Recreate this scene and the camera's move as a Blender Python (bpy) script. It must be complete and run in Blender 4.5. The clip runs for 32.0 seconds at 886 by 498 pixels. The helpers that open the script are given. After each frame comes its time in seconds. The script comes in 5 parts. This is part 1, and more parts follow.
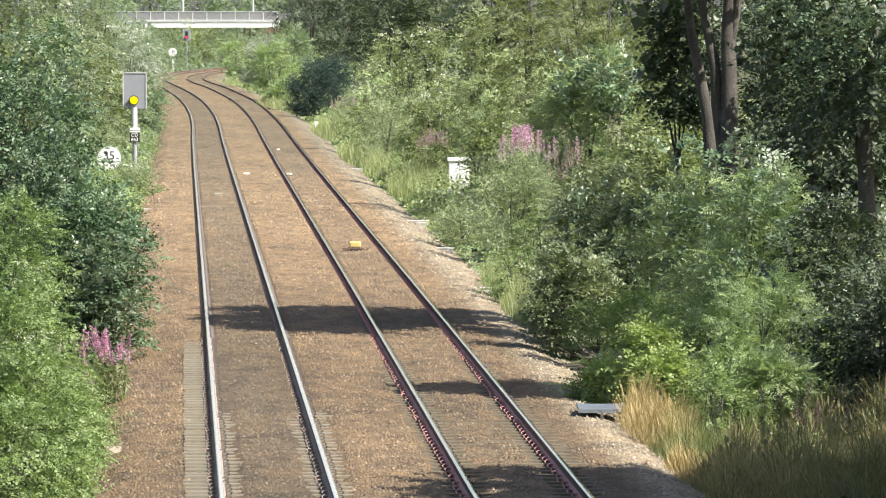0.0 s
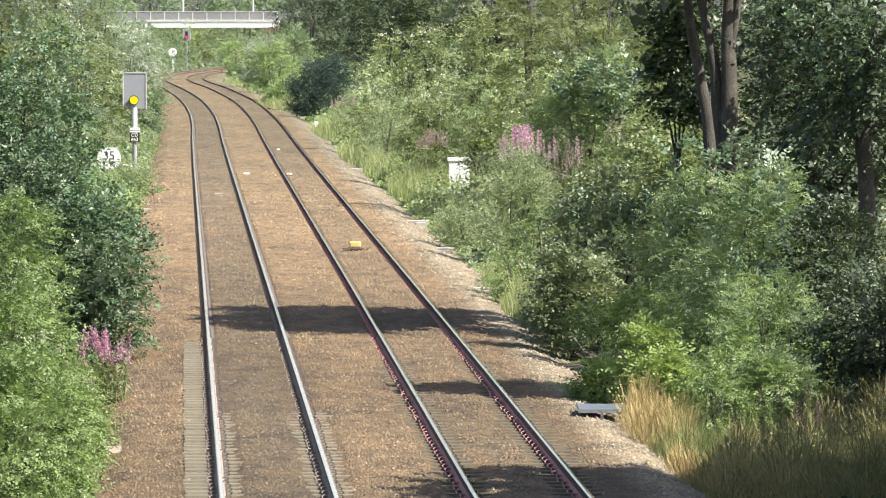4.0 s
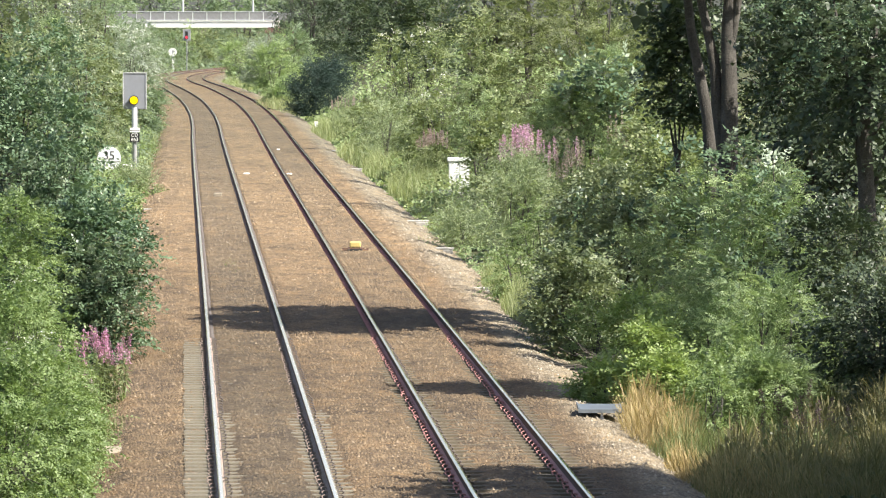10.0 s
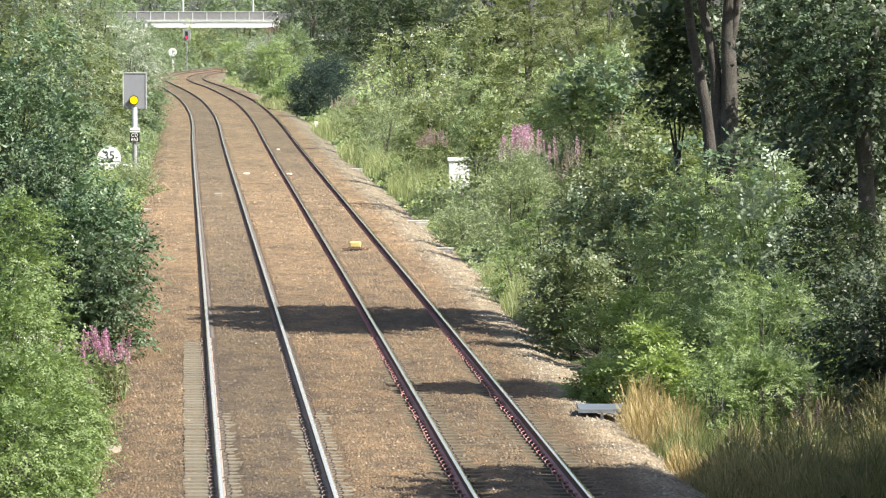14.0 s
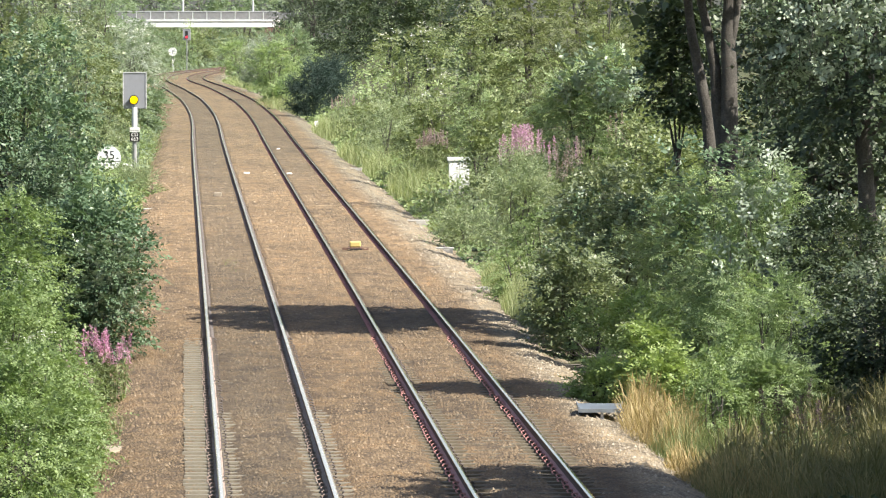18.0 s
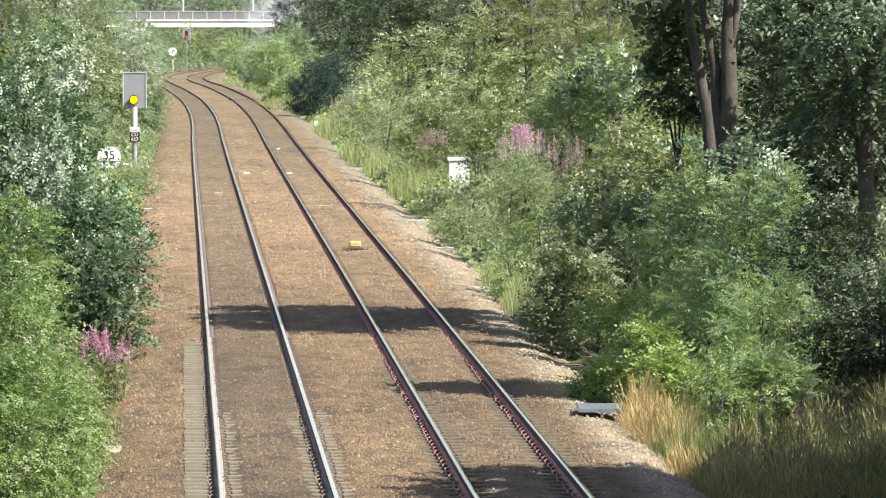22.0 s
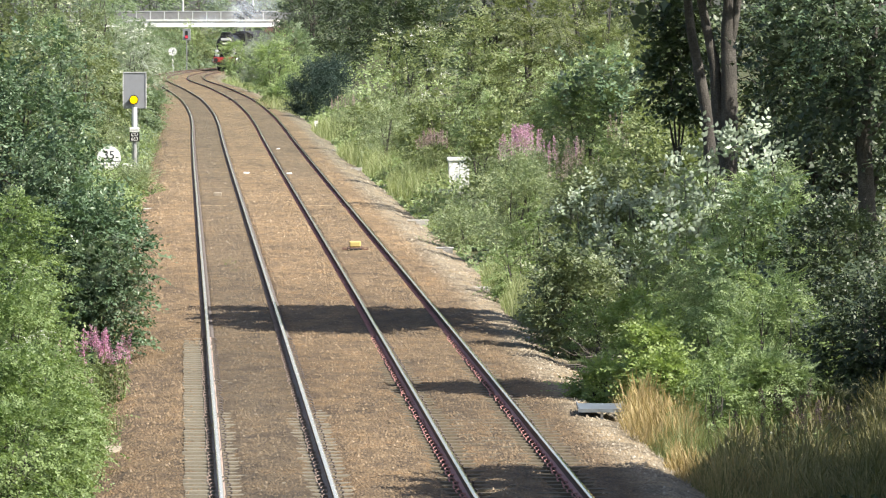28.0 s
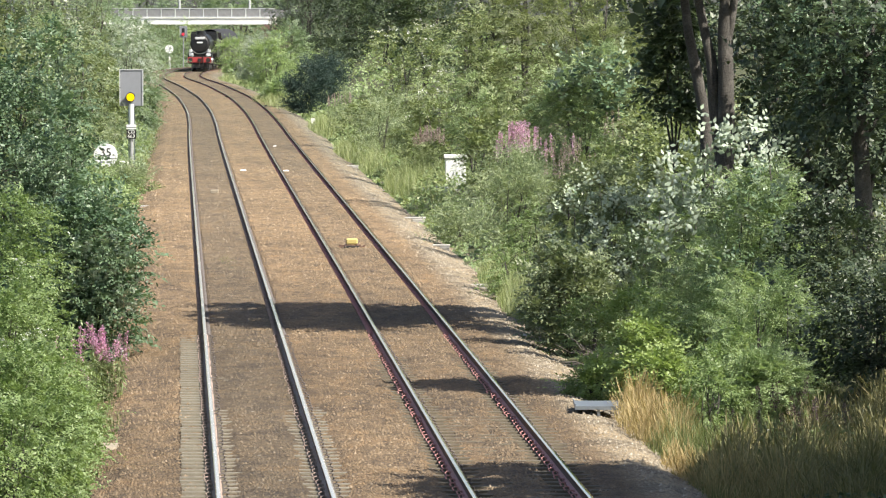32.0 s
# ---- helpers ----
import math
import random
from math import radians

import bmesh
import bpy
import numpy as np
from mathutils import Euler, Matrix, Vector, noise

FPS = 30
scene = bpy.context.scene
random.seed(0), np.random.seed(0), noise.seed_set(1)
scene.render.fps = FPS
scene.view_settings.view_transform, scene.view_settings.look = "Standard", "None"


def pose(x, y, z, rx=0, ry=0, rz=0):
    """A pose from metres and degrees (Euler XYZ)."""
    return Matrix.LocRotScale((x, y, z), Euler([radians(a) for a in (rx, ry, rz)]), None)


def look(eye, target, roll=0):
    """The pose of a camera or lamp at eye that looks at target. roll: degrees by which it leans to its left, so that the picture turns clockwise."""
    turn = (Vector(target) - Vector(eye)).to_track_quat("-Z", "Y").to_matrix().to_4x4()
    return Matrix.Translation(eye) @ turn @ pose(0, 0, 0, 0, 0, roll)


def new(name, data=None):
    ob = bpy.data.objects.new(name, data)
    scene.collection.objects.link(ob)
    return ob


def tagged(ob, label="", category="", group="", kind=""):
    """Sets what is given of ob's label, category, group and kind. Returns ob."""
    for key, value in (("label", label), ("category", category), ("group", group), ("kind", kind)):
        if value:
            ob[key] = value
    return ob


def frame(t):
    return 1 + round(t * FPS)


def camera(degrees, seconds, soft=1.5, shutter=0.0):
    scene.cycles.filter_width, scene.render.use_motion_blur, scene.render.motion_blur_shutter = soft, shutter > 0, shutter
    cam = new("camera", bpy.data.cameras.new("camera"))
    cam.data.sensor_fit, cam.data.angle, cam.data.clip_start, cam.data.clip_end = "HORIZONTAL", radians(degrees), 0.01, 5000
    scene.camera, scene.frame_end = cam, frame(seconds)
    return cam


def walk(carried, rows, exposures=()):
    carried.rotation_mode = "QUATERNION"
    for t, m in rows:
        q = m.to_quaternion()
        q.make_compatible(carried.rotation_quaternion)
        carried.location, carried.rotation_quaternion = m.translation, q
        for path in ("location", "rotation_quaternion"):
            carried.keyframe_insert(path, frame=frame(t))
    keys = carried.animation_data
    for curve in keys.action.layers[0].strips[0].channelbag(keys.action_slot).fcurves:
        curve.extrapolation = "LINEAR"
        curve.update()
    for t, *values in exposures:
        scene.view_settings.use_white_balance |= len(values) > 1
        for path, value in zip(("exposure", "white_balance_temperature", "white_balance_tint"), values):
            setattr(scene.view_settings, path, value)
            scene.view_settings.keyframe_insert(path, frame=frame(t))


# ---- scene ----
cam = camera(8.582, 32.0, soft=1.2)
EYE = (0.0, 0.0, 6.32)


def aim(right=0.0, down=0.0):
    """The camera's pose; small shakes of the rest are given in thousandths of a radian."""
    return look(EYE, (right, 1000.0, 6.32 - 39.81 - down))


def camera_path():
    walk(cam, [(0.0, aim()), (16.0, aim()), (17.5, aim(0.0, 0.06)), (25.5, aim(0.0, 0.08)), (27.0, aim(0.12, 0.1)), (27.5, aim(0.15, 0.12)),
               (28.0, aim(0.02, 0.08)), (28.5, aim(0.0, 0.0)), (29.0, aim(0.0, 0.06)), (29.6, aim(0.04, 0.1)), (30.0, aim(0.03, 0.04)), (30.6, aim(0.08, 0.06)),
               (31.0, aim(0.12, 0.33)), (31.3, aim(0.14, 0.2)), (31.5, aim(0.12, 0.08)), (31.7, aim(0.3, 0.25)), (32.0, aim(0.57, 0.53))],
         [(0.0, 1.16), (25.5, 1.16), (28.0, 1.05), (32.0, 1.03)])


camera_path()

# ---- light ----
SUN_EL, SUN_AZ = radians(48), radians(122)  # azimuth clockwise from +y
world = bpy.data.worlds.new("sky")
world.use_nodes = True
scene.world = world
_nt = world.node_tree
_sky = _nt.nodes.new("ShaderNodeTexSky")
_sky.sky_type, _sky.sun_disc, _sky.sun_elevation, _sky.sun_rotation = "NISHITA", False, SUN_EL, SUN_AZ
_sky.dust_density, _sky.air_density, _sky.ozone_density = 2.0, 1.0, 1.0
_nt.links.new(_sky.outputs[0], _nt.nodes["Background"].inputs[0])
_nt.nodes["Background"].inputs[1].default_value = 0.08
sun = new("sun", bpy.data.lights.new("sun", "SUN"))
sun.data.energy, sun.data.angle, sun.data.color = 5.0, radians(0.53), (1.0, 0.94, 0.84)
_s = Vector((math.sin(SUN_AZ) * math.cos(SUN_EL), math.cos(SUN_AZ) * math.cos(SUN_EL), math.sin(SUN_EL)))
sun.matrix_world = look(_s * 200, (0, 0, 0))

# ---- the line of the railway ----
DEV_D = [-400, 0, 250, 300, 335, 371, 402, 432, 465, 490, 508, 528, 545, 568, 590, 605, 622, 650, 700, 750, 800, 900, 1400]
DEV_X = [0, 0, 0, 0.03, 0.1, 0.05, -0.2, -0.6, -1.4, -2.1, -2.75, -3.35, -3.5, -3.15, -2.25, -1.3, 0.35, 3.4, 8.4, 14.4, 21.5, 37.5, 117.5]
_dd = np.arange(-400, 1401, 1.0)
_dv = np.interp(_dd, DEV_D, DEV_X)
for _ in range(3):
    _k = np.ones(13) / 13
    _dv = np.convolve(np.pad(_dv, 6, mode="edge"), _k, mode="valid")


def line_x(d):
    """Sideways place of the alignment at a distance d along the line."""
    return -0.0442 * d + np.interp(d, _dd, _dv)


def line_z(d):
    t = np.clip((np.asarray(d, float) - 350) / 230, 0, 1)
    return 0.4 * t * t * (3 - 2 * t)


WIDER_D = [0, 77, 139, 240, 376, 420, 500, 530, 560, 1400]
WIDER_X = [0, 0, 0.1, 0.2, 0.34, 0.41, 0.44, 0.2, 0.0, 0.0]


def wider(d):
    """How far the right-hand track stands off beyond its usual distance from the left one."""
    return np.interp(d, WIDER_D, WIDER_X)


L1, L2, R1, R2 = 0.51, 2.015, 3.848, 5.353  # the four rails
LEFT_C, RIGHT_C = (L1 + L2) / 2, (R1 + R2) / 2


def smooth(a, b, x):
    t = np.clip((np.asarray(x, float) - a) / (b - a), 0, 1)
    return t * t * (3 - 2 * t)


def right_x(d):
    """Middle of the right-hand track."""
    return float(line_x(d)) + RIGHT_C + float(wider(d))


def ground_z(x, d):
    """Height of the verge and the banks at (x, d)."""
    u = x - line_x(d)
    right, left = u - R2, L1 - u
    z = -0.42 + 0 * u
    z = np.where(right > 3.2, -0.42 + 0.33 * np.clip(right - 3.2, 0, 9) * smooth(3.2, 6.0, right), z)
    z = np.where(left > 1.4, -0.42 + 0.25 * np.clip(left - 1.4, 0, 9) * smooth(1.4, 4.0, left) * (1 - 0.8 * smooth(450, 600, d)), z)
    return z + line_z(d)


def gz(x, d):
    return float(ground_z(np.array(x, float), np.array(d, float)))


# ---- materials ----
MATS = {}


def material(name, build):
    if name not in MATS:
        m = bpy.data.materials.new(name)
        m.use_nodes = True
        build(m.node_tree, m.node_tree.nodes["Principled BSDF"])
        MATS[name] = m
    return MATS[name]


def node(nt, kind, **values):
    n = nt.nodes.new(kind)
    for key, v in values.items():
        n.inputs[key].default_value = v
    return n


def ramp(nt, fac, stops):
    n = nt.nodes.new("ShaderNodeValToRGB")
    while len(n.color_ramp.elements) < len(stops):
        n.color_ramp.elements.new(0.5)
    for e, (p, c) in zip(n.color_ramp.elements, stops):
        e.position, e.color = p, (*c, 1)
    nt.links.new(fac, n.inputs[0])
    return n.outputs[0]


def mixc(nt, fac, a, b, mode="MIX"):
    n = nt.nodes.new("ShaderNodeMix")
    n.data_type, n.blend_type = "RGBA", mode
    for sock, v in ((n.inputs[0], fac), (n.inputs[6], a), (n.inputs[7], b)):
        if isinstance(v, bpy.types.NodeSocket):
            nt.links.new(v, sock)
        else:
            sock.default_value = v if isinstance(v, (int, float)) else (*v, 1)
    return n.outputs[2]


def bump(nt, p, height, strength, dist):
    b = node(nt, "ShaderNodeBump", Strength=strength, Distance=dist)
    nt.links.new(height, b.inputs["Height"])
    nt.links.new(b.outputs[0], p.inputs["Normal"])


def coords(nt):
    return nt.nodes.new("ShaderNodeTexCoord").outputs["Object"]


def noise_tex(nt, scale, detail=4.0, rough=0.6):
    n = node(nt, "ShaderNodeTexNoise", Scale=scale, Detail=detail, Roughness=rough)
    nt.links.new(coords(nt), n.inputs["Vector"])
    return n.outputs["Fac"]


def leaf_mat(name, dark, mid, light, trans=0.3, rough=0.45, even=0.45):
    """Foliage: colour varies from leaf to leaf and in patches; light passes through."""
    cool = 1.3 if mid[1] > mid[0] else 1.0
    warm = 1.12 if name.split('_')[0] in ("sycamore", "maple", "hazel", "dark", "ash") else 1.0
    dark, mid, light = [(r * warm, g, b * cool) for r, g, b in (dark, mid, light)]

    def build(nt, p):
        rnd = nt.nodes.new("ShaderNodeNewGeometry").outputs["Random Per Island"]
        c = ramp(nt, rnd, [(0.0, dark), (0.5, mid), (1.0, light)])
        patch = noise_tex(nt, 1.3, 2.0)
        c = mixc(nt, even, c, ramp(nt, patch, [(0.35, dark), (0.65, light)]))
        nt.links.new(c, p.inputs["Base Color"])
        p.inputs["Roughness"].default_value = rough
        p.inputs["Specular IOR Level"].default_value = 0.4
        t = nt.nodes.new("ShaderNodeBsdfTranslucent")
        tc = mixc(nt, 1.0, c, (1.25, 1.3, 0.8), "MULTIPLY")
        nt.links.new(tc, t.inputs[0])
        mix = nt.nodes.new("ShaderNodeMixShader")
        mix.inputs[0].default_value = trans
        nt.links.new(p.outputs[0], mix.inputs[1])
        nt.links.new(t.outputs[0], mix.inputs[2])
        nt.links.new(mix.outputs[0], nt.nodes["Material Output"].inputs[0])
    return material(name, build)


def plain_mat(name, colour, rough=0.6, metal=0.0, vary=0.15, scale=8.0, bump_s=0.0, spots=None):
    """A painted, rusty or cast surface with stains at two scales."""
    def build(nt, p):
        a, b = noise_tex(nt, scale), noise_tex(nt, scale * 9, 3.0)
        lo, hi = [c * (1 - vary) for c in colour], [min(1, c * (1 + vary)) for c in colour]
        c = ramp(nt, a, [(0.3, lo), (0.7, hi)])
        c = mixc(nt, 0.3, c, ramp(nt, b, [(0.35, lo), (0.65, hi)]))
        if spots:
            c = mixc(nt, ramp(nt, a, [(0.55, (0, 0, 0)), (0.7, (1, 1, 1))]), c, spots)
        nt.links.new(c, p.inputs["Base Color"])
        p.inputs["Roughness"].default_value = rough
        p.inputs["Metallic"].default_value = metal
        if bump_s:
            bump(nt, p, b, bump_s, 0.01)
    return material(name, build)


def stone_mat(name, tones, scale=22.0, strength=0.9):
    """Track ballast: broken stones of mixed colour over larger stains."""
    def build(nt, p):
        v = nt.nodes.new("ShaderNodeTexVoronoi")
        v.inputs["Scale"].default_value = scale
        nt.links.new(coords(nt), v.inputs["Vector"])
        sep = nt.nodes.new("ShaderNodeSeparateColor")
        nt.links.new(v.outputs["Color"], sep.inputs[0])
        c = ramp(nt, sep.outputs[0], [(0.0, tones[0]), (0.35, tones[1]), (0.75, tones[2]), (1.0, tones[3])])
        gap = ramp(nt, v.outputs["Distance"], [(0.3, (1, 1, 1)), (0.75, (0.45, 0.42, 0.4))])
        c = mixc(nt, 1.0, c, gap, "MULTIPLY")
        big = noise_tex(nt, 0.6, 5.0)
        c = mixc(nt, ramp(nt, big, [(0.4, (0, 0, 0)), (0.65, (0.55, 0.55, 0.55))]), c, tones[1])
        c = mixc(nt, 1.0, c, ramp(nt, noise_tex(nt, 2.6, 5.0, 0.7), [(0.32, (0.62, 0.6, 0.58)), (0.7, (1.3, 1.25, 1.18))]), "MULTIPLY")
        mp = nt.nodes.new("ShaderNodeMapping")
        mp.inputs["Scale"].default_value = (1.0, 0.35, 1.0)
        nt.links.new(coords(nt), mp.inputs["Vector"])
        pn = node(nt, "ShaderNodeTexNoise", Scale=1.5, Detail=5.0, Roughness=0.65)
        nt.links.new(mp.outputs[0], pn.inputs["Vector"])
        c = mixc(nt, 1.0, c, ramp(nt, pn.outputs["Fac"], [(0.36, (0.68, 0.67, 0.68)), (0.5, (1.0, 0.99, 0.97)), (0.66, (1.28, 1.18, 1.03))]), "MULTIPLY")
        t = nt.nodes.new("ShaderNodeAttribute")
        t.attribute_name = "tone"
        c = mixc(nt, 1.0, c, t.outputs["Color"], "MULTIPLY")
        nt.links.new(c, p.inputs["Base Color"])
        p.inputs["Roughness"].default_value = 0.9
        inv = ramp(nt, v.outputs["Distance"], [(0.0, (1, 1, 1)), (0.7, (0, 0, 0))])
        bump(nt, p, inv, strength, 0.05)
    return material(name, build)


def glow_mat(name, colour, strength):
    def build(nt, p):
        p.inputs["Base Color"].default_value = (*colour, 1)
        p.inputs["Emission Color"].default_value = (*colour, 1)
        p.inputs["Emission Strength"].default_value = strength
    return material(name, build)


BALLAST = stone_mat("ballast", [(0.16, 0.123, 0.08), (0.236, 0.183, 0.117), (0.282, 0.222, 0.147), (0.4, 0.33, 0.238)])


def pebble(nt, p):
    rnd = nt.nodes.new("ShaderNodeNewGeometry").outputs["Random Per Island"]
    c = ramp(nt, rnd, [(0.0, (0.175, 0.135, 0.09)), (0.5, (0.225, 0.174, 0.117)), (0.9, (0.262, 0.207, 0.143)), (1.0, (0.36, 0.3, 0.225))])
    t = nt.nodes.new("ShaderNodeAttribute")
    t.attribute_name = "tone"
    nt.links.new(mixc(nt, 1.0, c, t.outputs["Color"], "MULTIPLY"), p.inputs["Base Color"])
    p.inputs["Roughness"].default_value = 0.9


PEBBLE = material("loose_stone", pebble)


def earth(nt, p):
    a, b = noise_tex(nt, 0.5, 6.0), noise_tex(nt, 9.0, 6.0)
    c = ramp(nt, a, [(0.3, (0.035, 0.05, 0.015)), (0.55, (0.07, 0.075, 0.025)), (0.75, (0.11, 0.09, 0.045))])
    c = mixc(nt, 0.5, c, ramp(nt, b, [(0.3, (0.02, 0.03, 0.01)), (0.7, (0.1, 0.1, 0.04))]))
    nt.links.new(c, p.inputs["Base Color"])
    p.inputs["Roughness"].default_value = 0.95
    bump(nt, p, b, 1.0, 0.08)


EARTH = material("verge_earth", earth)


def bark_build(nt, p):
    a, b = noise_tex(nt, 3.0, 5.0), noise_tex(nt, 30.0, 5.0)
    c = ramp(nt, a, [(0.3, (0.024, 0.021, 0.018)), (0.55, (0.056, 0.05, 0.044)), (0.72, (0.14, 0.13, 0.112))])
    c = mixc(nt, 0.4, c, ramp(nt, b, [(0.3, (0.034, 0.03, 0.027)), (0.7, (0.18, 0.168, 0.145))]))
    nt.links.new(c, p.inputs["Base Color"])
    p.inputs["Roughness"].default_value = 0.9
    bump(nt, p, b, 0.8, 0.03)


BARK = material("bark", bark_build)


def concrete(nt, p):
    a, b = noise_tex(nt, 4.0, 5.0), noise_tex(nt, 60.0, 3.0)
    rnd = nt.nodes.new("ShaderNodeObjectInfo").outputs["Random"]
    c = ramp(nt, a, [(0.3, (0.115, 0.105, 0.078)), (0.7, (0.19, 0.178, 0.132))])
    c = mixc(nt, 0.35, c, ramp(nt, rnd, [(0.0, (0.13, 0.105, 0.075)), (1.0, (0.255, 0.225, 0.172))]))
    c = mixc(nt, 0.25, c, ramp(nt, b, [(0.3, (0.13, 0.11, 0.08)), (0.7, (0.33, 0.295, 0.23))]))
    nt.links.new(c, p.inputs["Base Color"])
    p.inputs["Roughness"].default_value = 0.85
    bump(nt, p, b, 0.4, 0.01)


CONCRETE = material("sleeper_concrete", concrete)


def stained_concrete(nt, p):
    """Sleepers browned by brake dust and oil."""
    concrete(nt, p)
    c = p.inputs["Base Color"].links[0].from_socket
    nt.links.new(mixc(nt, 1.0, c, (0.62, 0.58, 0.52), "MULTIPLY"), p.inputs["Base Color"])


STAINED = material("stained_sleeper", stained_concrete)
RAIL_TOP = plain_mat("polished_rail", (0.95, 0.84, 0.86), 0.08, 0.62, 0.02, 3.0)
RAIL_DULL = plain_mat("worn_rail", (0.9, 0.72, 0.72), 0.07, 0.85, 0.06, 3.0)
RUST = plain_mat("rail_rust", (0.13, 0.078, 0.056), 0.95, 0.0, 0.35, 6.0, 0.3)
CLIP_L = plain_mat("clip_rust", (0.33, 0.25, 0.21), 0.8, 0.0, 0.3, 9.0)
CLIP_DARK = plain_mat("clip_dark", (0.11, 0.095, 0.09), 0.8, 0.0, 0.3, 9.0)
CLIP_R = plain_mat("clip_red_rust", (0.5, 0.25, 0.23), 0.8, 0.0, 0.3, 9.0)
WHITE = plain_mat("white_paint", (0.78, 0.78, 0.76), 0.5, 0.0, 0.06, 3.0)
GREY = plain_mat("grey_paint", (0.24, 0.25, 0.27), 0.5, 0.0, 0.08, 3.0)
LIGHTGREY = plain_mat("light_grey_paint", (0.5, 0.51, 0.52), 0.5, 0.0, 0.1, 4.0)
GALV = plain_mat("galvanised_steel", (0.25, 0.28, 0.31), 0.45, 0.6, 0.15, 5.0)
BLACK = plain_mat("black_paint", (0.015, 0.015, 0.016), 0.35, 0.0, 0.3, 5.0)
BLACK_MATT = plain_mat("black_matt", (0.012, 0.012, 0.012), 0.7, 0.0, 0.3, 5.0)
RED = plain_mat("red_paint", (0.36, 0.045, 0.045), 0.4, 0.0, 0.15, 5.0)
ROCK = plain_mat("pale_rock", (0.3, 0.255, 0.19), 0.9, 0.0, 0.25, 12.0, 0.4)
TAN = plain_mat("tan_sheath", (0.32, 0.24, 0.145), 0.8, 0.0, 0.2, 8.0)
POST = plain_mat("weathered_post", (0.3, 0.31, 0.31), 0.6, 0.0, 0.15, 4.0)
YELLOW = plain_mat("yellow_paint", (0.52, 0.42, 0.15), 0.5, 0.0, 0.1, 6.0)
BRICK = plain_mat("brick_red", (0.17, 0.1, 0.08), 0.85, 0.0, 0.3, 2.0)
TWIG = plain_mat("dead_twig", (0.12, 0.105, 0.09), 0.9, 0.0, 0.3, 6.0)
ROOF = plain_mat("coach_roof", (0.022, 0.022, 0.024), 0.8, 0.0, 0.2, 3.0)
COACH = plain_mat("coach_paint", (0.022, 0.017, 0.017), 0.35, 0.0, 0.15, 4.0)
STEEL = plain_mat("bright_steel", (0.6, 0.6, 0.6), 0.3, 1.0, 0.1, 5.0)
PALE_CONC = plain_mat("pale_concrete", (0.38, 0.365, 0.33), 0.85, 0.0, 0.2, 5.0, 0.3)

LEAF = {
    "poplar": leaf_mat("poplar_leaf", (0.055, 0.1, 0.04), (0.092, 0.155, 0.064), (0.185, 0.26, 0.12), 0.25, 0.4),
    "pale": leaf_mat("pale_leaf", (0.25, 0.325, 0.16), (0.36, 0.435, 0.235), (0.52, 0.585, 0.38), 0.25, 0.6),
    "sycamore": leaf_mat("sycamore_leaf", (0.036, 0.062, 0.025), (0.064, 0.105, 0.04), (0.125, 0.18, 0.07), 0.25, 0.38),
    "maple": leaf_mat("maple_leaf", (0.08, 0.125, 0.05), (0.15, 0.215, 0.09), (0.29, 0.36, 0.17), 0.32, 0.36),
    "ash": leaf_mat("ash_leaf", (0.125, 0.205, 0.075), (0.21, 0.325, 0.118), (0.36, 0.48, 0.2), 0.36),
    "lime": leaf_mat("lime_leaf", (0.17, 0.235, 0.06), (0.265, 0.35, 0.095), (0.4, 0.485, 0.15), 0.38),
    "birch": leaf_mat("birch_leaf", (0.09, 0.145, 0.036), (0.165, 0.245, 0.064), (0.31, 0.39, 0.14), 0.36),
    "willow": leaf_mat("willow_leaf", (0.21, 0.265, 0.115), (0.3, 0.36, 0.165), (0.43, 0.485, 0.25), 0.4),
    "hazel": leaf_mat("hazel_leaf", (0.1, 0.152, 0.05), (0.17, 0.237, 0.08), (0.27, 0.34, 0.13), 0.34),
    # lighter, low-contrast green: distance haze is put into the leaf colour
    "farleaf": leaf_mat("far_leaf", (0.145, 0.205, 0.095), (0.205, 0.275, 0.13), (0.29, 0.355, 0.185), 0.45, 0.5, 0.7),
    "olive": leaf_mat("olive_leaf", (0.075, 0.1, 0.03), (0.135, 0.165, 0.052), (0.23, 0.26, 0.095), 0.34),
    "verge": leaf_mat("verge_leaf", (0.21, 0.29, 0.095), (0.29, 0.385, 0.135), (0.39, 0.47, 0.2), 0.45, 0.5, 0.7),
    "silver": leaf_mat("silver_willow_leaf", (0.24, 0.285, 0.165), (0.32, 0.37, 0.235), (0.43, 0.47, 0.34), 0.4, 0.5, 0.7),
    "yew": leaf_mat("yew_needle", (0.026, 0.05, 0.032), (0.04, 0.072, 0.046), (0.058, 0.095, 0.06), 0.2, 0.6, 0.7),
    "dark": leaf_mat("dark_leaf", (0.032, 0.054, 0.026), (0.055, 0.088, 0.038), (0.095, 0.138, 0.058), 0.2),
}
STRAW = leaf_mat("straw", (0.25, 0.18, 0.075), (0.39, 0.29, 0.135), (0.56, 0.45, 0.25), 0.35, 0.6)
GRASS = leaf_mat("green_grass", (0.09, 0.13, 0.028), (0.165, 0.21, 0.055), (0.29, 0.3, 0.11), 0.35, 0.55)
VERGE_GRASS = leaf_mat("pale_grass", (0.17, 0.22, 0.058), (0.265, 0.32, 0.1), (0.42, 0.44, 0.2), 0.4, 0.55)
MAGENTA = leaf_mat("magenta_petal", (0.4, 0.14, 0.3), (0.54, 0.28, 0.44), (0.66, 0.46, 0.58), 0.3, 0.6)
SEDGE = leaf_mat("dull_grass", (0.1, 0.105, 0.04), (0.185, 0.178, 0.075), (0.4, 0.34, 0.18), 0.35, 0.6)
PINK = leaf_mat("pink_petal", (0.42, 0.2, 0.36), (0.55, 0.32, 0.49), (0.68, 0.5, 0.62), 0.3, 0.6)
